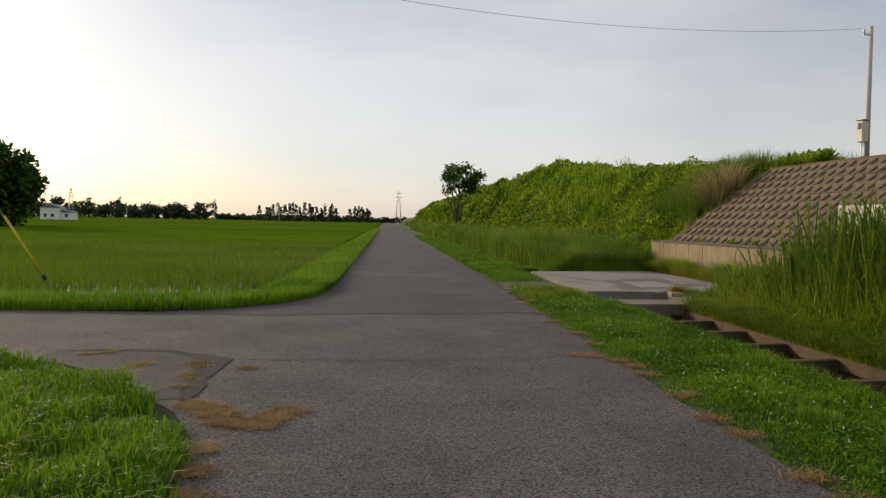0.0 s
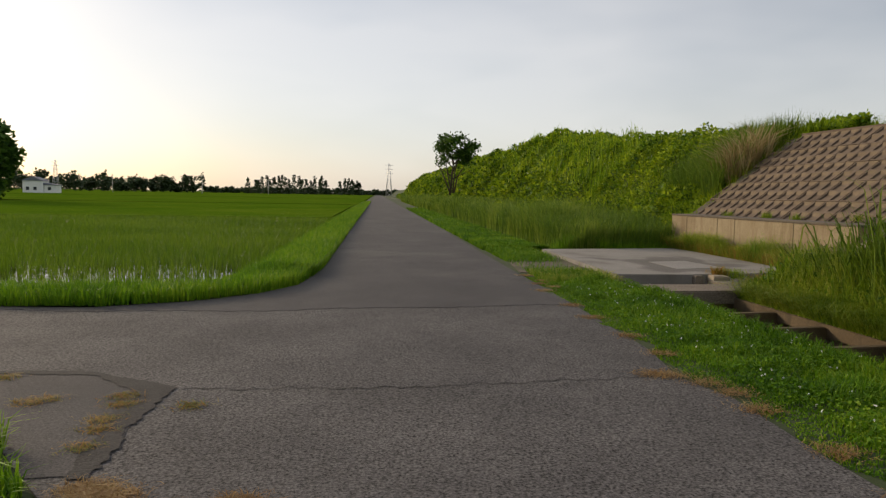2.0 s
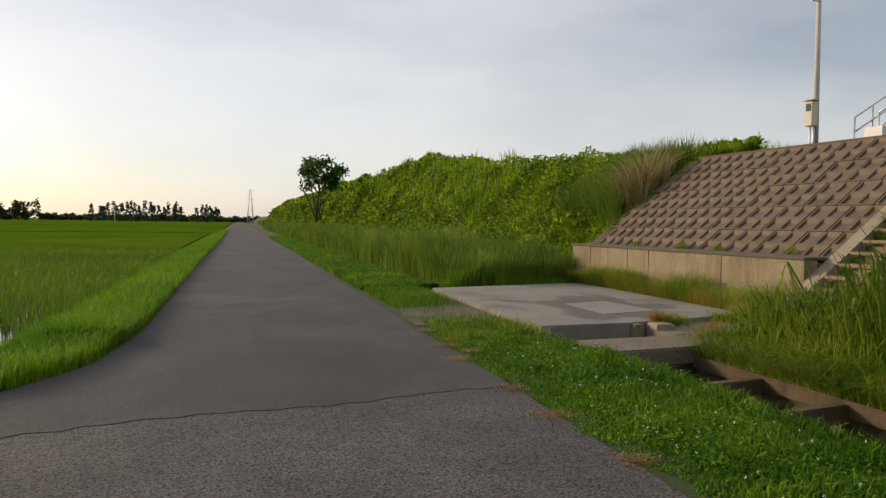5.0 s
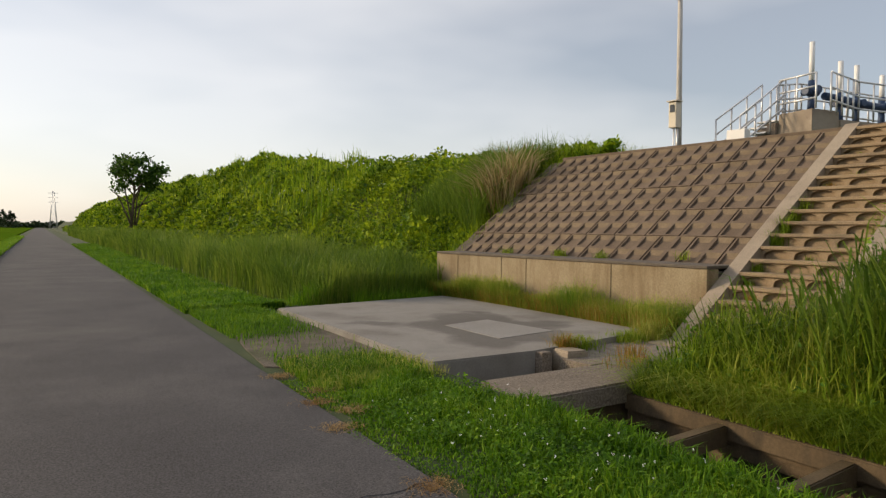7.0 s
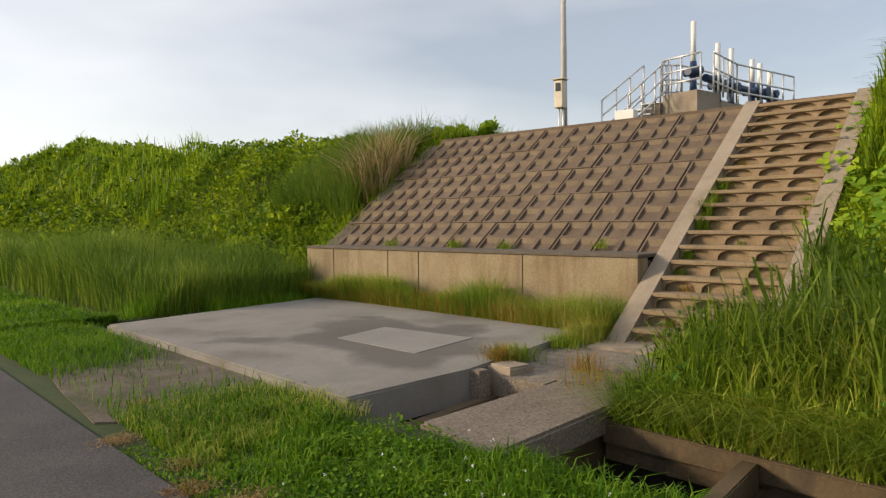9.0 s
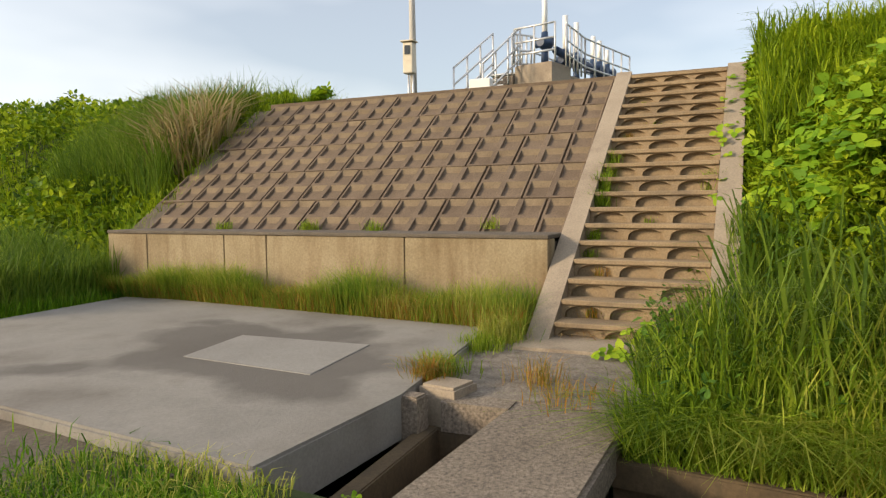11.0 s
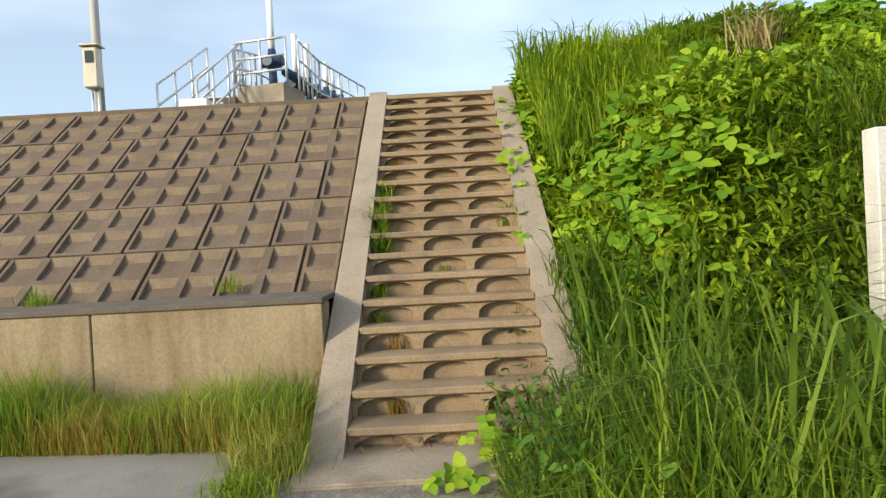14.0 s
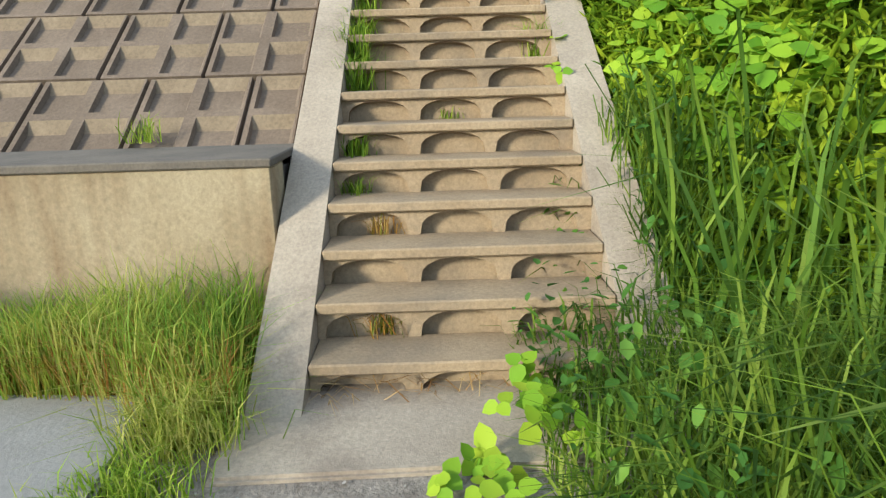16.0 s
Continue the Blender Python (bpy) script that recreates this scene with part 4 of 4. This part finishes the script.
stuff("clover_leaves", leaves(P, U(0.014, 0.03, len(P)), 0.5, 1.0), L_VERGE, "small clover leaves among the verge grass", "clover")
# clover heads in the verge
P = np.concatenate([scatter(210, 2.95, 4.5, 0, 12.5), scatter(90, -4.5, -1.3, 3.0, 7.0, lambda x, y, c: (c < -1.35 - 0.55 * np.clip(y - 4.8, 0, 9)))])
P[:, 2] += U(0.07, 0.14, len(P))
P = np.repeat(P, 7, 0) + RNG.normal(0, 0.004, (len(P) * 7, 3))
stuff("clover_flowers", leaves(P, U(0.006, 0.011, len(P)), 1.2, 0.9), M_PETAL, "tiny white clover heads in the grass", "flowers")


def near_left(x, y, c):
    lim = np.where(y < 3.7, -1.05, np.where(y < 4.8, -1.05 - (y - 3.7) * 0.18, np.where(y < 6.4, -1.25 - (y - 4.8) * 0.6, -2.2 - (y - 6.4) * 1.2)))
    return (c < lim + 0.05 * np.sin(y * 9)) & (y < 8.1)


P = scatter(90000, -7.5, -1.0, 0.5, 8.1, near_left)
n = len(P)
stuff("corner_grass", blades(P, U(0.06, 0.24, n) * (0.85 + 0.7 * clump_noise(P, 1.8, 6.0)), U(0.007, 0.016, n), U(0.2, 1.1, n)), L_BRIGHT, "bright green grass on the road corner", "grass")


def far_left(x, y, c):
    lim = np.where(y > 15.8, -1.1, np.where(y > 13.2, -1.3 + (y - 13.2) * 0.08, np.where(y > 12.3, -1.75 + (y - 12.3) * 0.5, np.where(y > 11.65, -2.5 + (y - 11.65) * 1.15, -2.5 - (11.65 - y) * 3))))
    low = np.where(c < -3.6, 11.35 + (-3.6 - c) * 0.1, 11.2)
    return (c < lim) & (y > low) & ((c > -2.9) | (y < 14.2))


P = scatter(80000, -12, -1.0, 11.2, 15.0, far_left)
n = len(P)
stuff("paddy_bank_grass", blades(P, U(0.1, 0.34, n), U(0.007, 0.014, n), U(0.15, 0.8, n)), L_BRIGHT, "bright grass bank along the paddy", "grass")
P = scatter(70000, -2.9, -1.05, 14.5, 110, far_left, 2.0)
n = len(P)
sc = np.clip(P[:, 1] / 20, 1, 3)
stuff("lane_bank_grass", blades(P, U(0.12, 0.36, n), U(0.01, 0.016, n) * sc, U(0.15, 0.8, n)), L_BRIGHT, "bright grass bank beside the straight lane", "grass")
# rice in rows
gx, gy = np.meshgrid(np.arange(-30, -2.9, 0.22), np.arange(14.1, 46, 0.22))
c, y = gx.ravel(), gy.ravel()
k = (c > -0.75 * y) & (RNG.uniform(0, 1, len(c)) < np.where(y < 18.5, 0.5, np.clip(26 / y, 0.4, 1)))
c, y = c[k], y[k]
C = np.stack([c + K * y, y, np.full(len(c), -0.3)], 1)
m = 9
P = np.repeat(C, m, 0) + np.concatenate([RNG.normal(0, 0.03, (len(C) * m, 2)), np.zeros((len(C) * m, 1))], 1)
n = len(P)
stuff("rice_plants", blades(P, U(0.24, 0.4, n), U(0.008, 0.014, n) * np.clip(P[:, 1] / 18, 1, 2.2), U(0.1, 0.6, n)), L_RICE, "young green rice plants standing in rows", "rice")
P = scatter(40000, -60, -2.9, 44, 110, None, 1.5)
n = len(P)
stuff("far_rice", blades(P, U(0.3, 0.42, n), U(0.02, 0.04, n), U(0.2, 0.6, n)), L_RICE, "green rice crop further across the paddy", "rice")

# tall grass between ditch, stairs and mound
def tall_zone(x, y, c):
    return (c > 5.95) & (x < 11.4) & (y < 12.05 - 0.36 * np.clip(x - 10.2, 0, 3)) & ~((y > 11.85) & (x < 8.3 + (y - 11.85) * 1.2))


P = scatter(52000, 5.9, 10.6, 0.0, 12.0, tall_zone)
n = len(P)
edge = np.clip((P[:, 0] - K * P[:, 1] - 5.8) / 0.7, 0.4, 1) * np.clip((12.4 - P[:, 1]) / 1.0, 0.3, 1)
edge = edge * (1 + 1.15 * sstep(6.2, 7.2, P[:, 0] - K * P[:, 1]) * sstep(10.3, 8.6, P[:, 1]))
near = P[:, 0] < 8.0 + RNG.normal(0, 0.35, n)
for nm, k, m, lab in (("tall_grass", near, L_TALL, "tall rank yellow-green grass beside the ditch"), ("deep_grass", ~near, L_DEEP, "tall dark green grass below the mound")):
    q = int(k.sum())
    low = 1 - 0.45 * sstep(8.6, 9.9, P[k][:, 0]) * sstep(8.5, 10.2, P[k][:, 1])
    stuff(nm, arched(P[k], U(0.4, 1.1, q) * edge[k] * low, U(0.006, 0.015, q), U(0.15, 1.0, q)), m, lab, "grass")
P = np.concatenate([scatter(1500, 6.3, 9.6, 0.0, 11.2, tall_zone), scatter(420, 6.4, 7.65, 7.8, 10.3, tall_zone)])
n = len(P)
stuff("reed_stalks", arched(P, U(0.9, 1.5, n) * (1 + 0.65 * sstep(10.3, 8.8, P[:, 1])), U(0.018, 0.034, n), U(0.2, 0.75, n)), L_REED, "broad reed blades arching over the grass", "reeds")
P = scatter(12000, 6.0, 10.5, 2.0, 12.0, tall_zone)
P[:, 2] += U(0.0, 0.6, len(P)) * np.clip((P[:, 0] - K * P[:, 1] - 5.7) / 0.8, 0.3, 1)
stuff("herb_leaves", leaves(P, U(0.04, 0.1, len(P)), 0.6, 0.5), L_HERB, "small herb leaves among the tall grass", "leaves")

P = scatter(20000, 5.88, 6.3, 0.0, 11.9)
n = len(P)
P[:, 2] = -0.11
stuff("overhanging_grass", blades(P, U(0.2, 0.6, n), U(0.006, 0.013, n), U(0.5, 2.0, n)), L_TALL, "grass drooping over the ditch coping", "grass")

# right mound and left bank
def mound(x, y, c):
    return (c > FOOT - 0.6) & (y < 11.2 - 0.036 * (x - 10))


def bank(x, y, c):
    return (y > 20.3) & (c > 6.8)


def mound_top(P):
    x = P[:, 0]
    t = np.clip(0.55 + 0.5 * clump_noise(P, 0.45, 3.0) + 0.3 * clump_noise(P, 1.3, 8.0), 0.2, 1.6)
    t = t * (1 + 0.9 * sstep(9.2, 10.2, x) * sstep(13.4, 11.8, x)) + 0.3 * sstep(10.9, 9.6, P[:, 1]) * sstep(13.2, 11.5, x)
    return t * np.clip((11.2 - P[:, 1]) / 1.4, 0.05, 1) + 0.15 * sstep(12, 13.6, x - K * P[:, 1]) * sstep(11.3, 9.8, P[:, 1])


def bank_top(P):
    cc = P[:, 0] - K * P[:, 1]
    t = np.clip(0.5 + 0.75 * clump_noise(P, 0.4, 3.0) + 0.35 * clump_noise(P, 1.1, 8.0), 0.1, 1.6)
    return t * np.clip((P[:, 1] - 19.6) / 3, 0.25, 1) + sstep(30, 54, P[:, 1]) * sstep(8.2, 10.8, cc) * (1.6 + 1.1 * clump_noise(P, 0.22, 5.0)) + 0.4 * sstep(24, 32, P[:, 1]) * sstep(10, 12, cc)


for nm, zone, args, n1, lab in (("mound", mound, (8.0, 15.2, -1.0, 11.35), 150000, "vines and weeds covering the levee mound"), ("bank", bank, (6.8, 17.0, 20.2, 230.0), 170000, "vines and weeds covering the grassy bank")):
    P = scatter(n1, *args, zone, 1.0 if nm == "mound" else 1.7)
    if nm == "mound":
        top = mound_top(P)
        sz = U(0.06, 0.16, len(P))
    else:
        top = bank_top(P)
        sz = U(0.09, 0.2, len(P)) * np.clip(P[:, 1] / 30, 1, 5)
    P[:, 2] += top * (1 - 0.7 * U(0, 1, len(P)) ** 2.2)
    stuff(nm + "_leaves", leaves(P, sz, 0.7, 0.32 if nm == "mound" else 0.7), L_WEED if nm == "mound" else L_BANK, lab, "vines")
    Q = scatter(n1 // 2, *args, zone, 1.0 if nm == "mound" else 1.7)
    n = len(Q)
    if nm == "bank":
        Q[:, 2] += 0.75 * np.clip(bank_top(Q) - 0.6, 0, 9)
    wid = np.clip(Q[:, 1] / 25, 1, 3)
    stuff(nm + "_grass", blades(Q, U(0.3, 1.0, n) * (np.clip((11.3 - Q[:, 1]) / 1.3, 0.15, 1) if nm == "mound" else 1.0), U(0.01, 0.02, n) * wid, U(0.2, 0.9, n)), L_WEED, "tall weeds growing up through the vines", "weeds")
# big kudzu leaves low on the mound
P = scatter(4600, 8.6, 14.2, 2.0, 11.1, lambda x, y, c: (x > 9.6) & (np.sin(x * 1.7 + 1.3 * y) + np.sin(y * 2.6 - x * 1.1) + RNG.normal(0, 0.7, len(x)) > 0.55))
P[:, 2] += mound_top(P) * U(0.8, 1.05, len(P)) + U(0.03, 0.16, len(P))
stuff("kudzu_leaves", round_leaves(P, U(0.07, 0.14, len(P))), L_KUDZU, "broad three-lobed yellow-green vine leaves", "vine leaves")
P = scatter(900, 9.0, 14.2, 2.0, 11.0)
P[:, 2] += mound_top(P) * U(0.5, 0.9, len(P))
stuff("dark_vine_leaves", round_leaves(P, U(0.08, 0.15, len(P))), L_BANK, "shaded dark green vine leaves", "vine leaves")
P = np.stack([RNG.normal(13.9, 0.14, 130), RNG.normal(8.1, 0.16, 130), np.full(130, CREST)], 1)
stuff("dry_grass_clump", blades(P, U(0.5, 0.95, 130), U(0.014, 0.028, 130), U(0.2, 1.0, 130)), L_TAN, "clump of dry tan grass on the mound top", "dry grass")
P = np.stack([U(12.6, 15.3, 3000), 11.0 - 2.6 * U(0, 1, 3000) ** 1.3 - 0.1, np.zeros(3000)], 1)
P[:, 2] = ground_z(P[:, 0], P[:, 1]) + 0.1
stuff("crest_weeds", arched(P, U(0.35, 0.95, 3000), U(0.012, 0.024, 3000), U(0.1, 0.7, 3000)), L_WEED, "tall weeds on the mound top beside the stairs", "weeds")
# reeds along the foot of the bank
P = scatter(80000, 5.2, 8.8, 20.0, 150, lambda x, y, c: ~((y < 20.6) & (c < 5.6)), 1.4)
n = len(P)
wid = np.clip(P[:, 1] / 22, 1, 3.5)
stuff("bank_reeds", blades(P, U(0.6, 1.6, n) * np.clip((P[:, 1] - 17) / 4, 0.65, 1) * (0.85 + 0.6 * clump_noise(P, 0.5, 2.0)), U(0.012, 0.022, n) * wid, U(0.1, 0.6, n)), L_REED, "dense green reeds along the far ditch", "reeds")
P = scatter(15000, 5.3, 8.9, 19.7, 29, lambda x, y, c: (y > 19.75) & ~((y < 20.4) & (x > 10.6)))
n = len(P)
stuff("near_reeds", blades(P, U(0.5, 1.35, n) * np.clip((P[:, 1] - 18.6) / 3, 0.4, 1) * (0.9 + 0.5 * clump_noise(P, 0.6, 7.0)), U(0.012, 0.024, n), U(0.15, 0.7, n)), L_REED, "green reeds standing behind the pad", "reeds")
P = scatter(7000, 10.4, 13.8, 33, 120, None, 1.5)
n = len(P)
P[:, 2] += 0.9 * bank_top(P)
stuff("ridge_weeds", blades(P, U(0.25, 0.95, n) * (0.9 + 0.8 * clump_noise(P, 0.8, 2.0)), U(0.025, 0.045, n) * np.clip(P[:, 1] / 40, 1, 2.5), U(0.05, 0.5, n)), L_VINE, "spiky green weeds along the top of the bank", "weeds")
P = scatter(420, 10.9, 12.1, 20.7, 21.9)
n = len(P)
stuff("dry_reed_clump", blades(P, U(1.3, 2.1, n), U(0.025, 0.05, n), U(0.2, 0.9, n)), L_TAN, "clump of dry tan reeds on the bank edge", "reeds")
P = scatter(9000, 10.4, 13.4, 21.0, 24.5)
n = len(P)
stuff("pampas_grass", blades(P, U(0.7, 1.5, n) * (1.15 - 0.25 * sstep(11, 13, P[:, 0] - K * P[:, 1])), U(0.012, 0.026, n), U(0.1, 0.6, n)), L_REED, "tall green pampas grass on the bank edge", "reeds")
# grass between pad and wall, some turning red
def foot_strip(n):
    y = U(13.25, 20.3, n)
    lo = np.where(y < 13.7, 9.85, 10.0 + (y - 13.68) * 0.132)
    x = np.minimum(lo, WX - 0.16) + (WX - 0.02 - np.minimum(lo, WX - 0.16)) * U(0, 1, n)
    return np.stack([x, y, np.full(n, 0.02)], 1)


P = foot_strip(15000)
n = len(P)
tall = 0.75 + 0.5 * clump_noise(P, 0.9, 4.0)
stuff("wall_foot_grass", blades(P, U(0.3, 0.9, n) * tall, U(0.005, 0.01, n), U(0.15, 0.8, n)), L_FOOT, "thin tall grass along the wall foot", "grass")
P = foot_strip(16000)
P = P[P[:, 0] < WX - 0.1]
n = len(P)
stuff("red_grass", blades(P, U(0.12, 0.5, n), U(0.004, 0.009, n), U(0.2, 0.9, n)), L_RUST, "reddish ripening grass along the pad edge", "grass")
# bank toe left of the wall, beside the pad
P = scatter(9000, 4.9, 9.2, 18.9, 21.2, lambda x, y, c: (y > 19.45 - (x - 6.5) * 0.0) & (x < 11.6) & (c > 4.9))
n = len(P)
stuff("toe_grass", blades(P, U(0.12, 0.6, n) * (0.8 + 0.8 * clump_noise(P, 0.8, 9.0)), U(0.006, 0.012, n), U(0.2, 0.9, n)), L_BRIGHT, "tall grass at the toe of the bank", "grass")
# straw and dead clippings on the asphalt edges
def straw(n, pts, spread):
    c = RNG.integers(0, len(pts), n)
    B = np.array(pts)[c]
    P = np.stack([B[:, 0] + RNG.normal(0, spread, n), B[:, 1] + RNG.normal(0, spread * 0.85, n), np.full(n, 0.014)], 1)
    return blades(P, U(0.012, 0.035, n), U(0.003, 0.006, n), U(1.5, 4.0, n))


stuff("dry_clippings", straw(10000, [(-0.8, 5.7), (-0.68, 5.6), (-0.58, 5.4), (-0.5, 5.2), (-0.38, 5.12), (-0.25, 5.08), (-0.15, 5.25), (-0.07, 5.4), (-0.62, 4.6), (-0.58, 4.2), (-0.56, 3.8), (-0.55, 3.4)], 0.07), L_STRAW, "brown dead grass clippings on the asphalt", "straw")
ed = [(2.68 + K * y + 0.06 * math.sin(y * 5), y) for y in (1.5, 2.2, 2.9, 3.2, 3.6, 4.4, 4.8, 5.5, 6.3, 6.7, 7.0, 8.0, 8.8, 9.9, 10.8, 12.2, 13.0, 14.2)] + [(3.16, 7.3), (3.3, 7.25), (4.4, 12.6), (4.5, 13.4), (4.9, 14.5), (5.2, 14.2), (5.0, 15.0)]
stuff("edge_clippings", straw(7000, ed, 0.085), L_STRAW, "dry brown grass along the asphalt edge", "straw")
stuff("patch_weeds", straw(1800, [(-1.0, 6.3), (-0.98, 6.6), (-1.0, 6.8), (-0.95, 7.1), (-1.0, 7.3), (-0.5, 7.0), (-1.5, 7.3), (-1.6, 7.25), (-2.2, 7.9), (-2.0, 7.95)], 0.055), L_RUST, "dry weeds in the broken asphalt", "weeds")
# sparse grass and dirt beside the pad
P = scatter(34000, 2.9, 5.0, 13.8, 20.3, lambda x, y, c: (x < 5.7 + (y - 13.5) * 0.11 + RNG.normal(0, 0.15, len(x))) & (RNG.uniform(0, 1, len(x)) < np.clip((np.abs(y - 15.8) - 0.5) / 1.8, 0.04, 1)))
n = len(P)
stuff("pad_side_grass", blades(P, U(0.05, 0.2, n), U(0.006, 0.012, n), U(0.2, 1.2, n)), L_VERGE, "patchy low grass beside the pad", "grass")


def tuft(x, y, z, n, h, spread, m, label, name="grass_tuft"):
    if x > 10.25:
        x, y, z = TURNED @ Vector((x, y, z))
    P = np.array([x, y, z]) + np.concatenate([RNG.normal(0, spread, (n, 2)), np.zeros((n, 1))], 1)
    stuff(name, blades(P, U(0.4, 1.0, n) * h, U(0.004, 0.009, n), U(0.2, 1.2, n)), m, label, "grass tuft")


tuft(7.98, 13.45, 0.02, 420, 0.33, 0.07, L_RUST, "reddish grass tuft beside the channel end")
tuft(8.35, 13.5, 0.02, 350, 0.25, 0.12, L_TALL, "green grass tuft on the path edge")
tuft(8.3, 12.65, 0.02, 120, 0.32, 0.1, L_RUST, "sparse reddish grass on the gravel path")
tuft(7.95, 12.35, 0.02, 120, 0.2, 0.16, L_RUST, "sparse reddish grass at the slab edge")
tuft(9.75, 13.42, 0.02, 700, 0.42, 0.11, L_FOOT, "thick grass tuft beside the stair kerb")
tuft(9.3, 13.5, 0.02, 350, 0.25, 0.12, L_TALL, "low grass tuft by the pad corner")
for i, dy, k, h in ((1, 0.3, 160, 0.2), (3, 0.3, 120, 0.17), (4, 0.12, 70, 0.15), (5, 0.1, 120, 0.22), (6, 0.72, 60, 0.1), (7, 0.08, 200, 0.38), (8, 0.06, 200, 0.42), (9, 0.06, 150, 0.35), (10, 0.08, 120, 0.3), (12, 0.2, 80, 0.15), (8, 1.4, 160, 0.4), (13, 0.5, 80, 0.12), (15, 0.3, 80, 0.12)):
    tuft(FOOT_X + 0.14 + i * TR + (0.12 if dy > 0.2 else 0.05), SY1 - dy, i * RI + 0.004, k, h, 0.05, L_RUST if i in (1, 3, 12) else L_TALL, "small grass tuft growing on a stair tread")
for yy, xx, k in ((15.9, 11.5, 160), (17.0, 11.52, 220), (14.2, 11.6, 60), (18.6, 11.5, 120)):
    tuft(xx, yy, plane_z(xx) + 0.02, k, 0.25, 0.06, L_TALL, "grass tuft rooted on the wall ledge")
# bright vine leaves creeping over the kerb and landing
P = np.array([(9.75 + RNG.normal(0, 0.16), 11.95 + RNG.normal(0, 0.12), 0.12 + abs(RNG.normal(0, 0.1))) for _ in range(16)] + [(xx, 11.42 - 0.035 * (xx - 10.2) + RNG.normal(0, 0.07), stair_z(xx) + 0.12 + abs(RNG.normal(0, 0.06))) for xx in U(11.2, 14.6, 20)] + [(9.3 + RNG.normal(0, 0.1), 12.2 + RNG.normal(0, 0.06), 0.08) for _ in range(9)])
stuff("creeper_leaves", round_leaves(P, U(0.05, 0.09, len(P))), L_KUDZU, "broad yellow-green creeper leaves at the stairs", "vine leaves")
# pebbles and grit
P = np.stack([U(8.0, 10.2, 240), U(11.9, 13.7, 240), np.full(240, 0.03)], 1)
stuff("pebbles", leaves(P, U(0.006, 0.02, 240), 0.6, 0.9), M_PAD, "scattered pale pebbles on the path", "pebbles")
# dead twigs at the foot of the stairs
P = np.stack([U(9.94, 10.1, 40), U(11.9, 12.9, 40), np.full(40, 0.056)], 1)
stuff("dead_twigs", blades(P, U(0.05, 0.14, 40), U(0.004, 0.008, 40), U(1.6, 2.8, 40)), L_STRAW, "dead brown twigs at the foot of the stairs", "twigs")
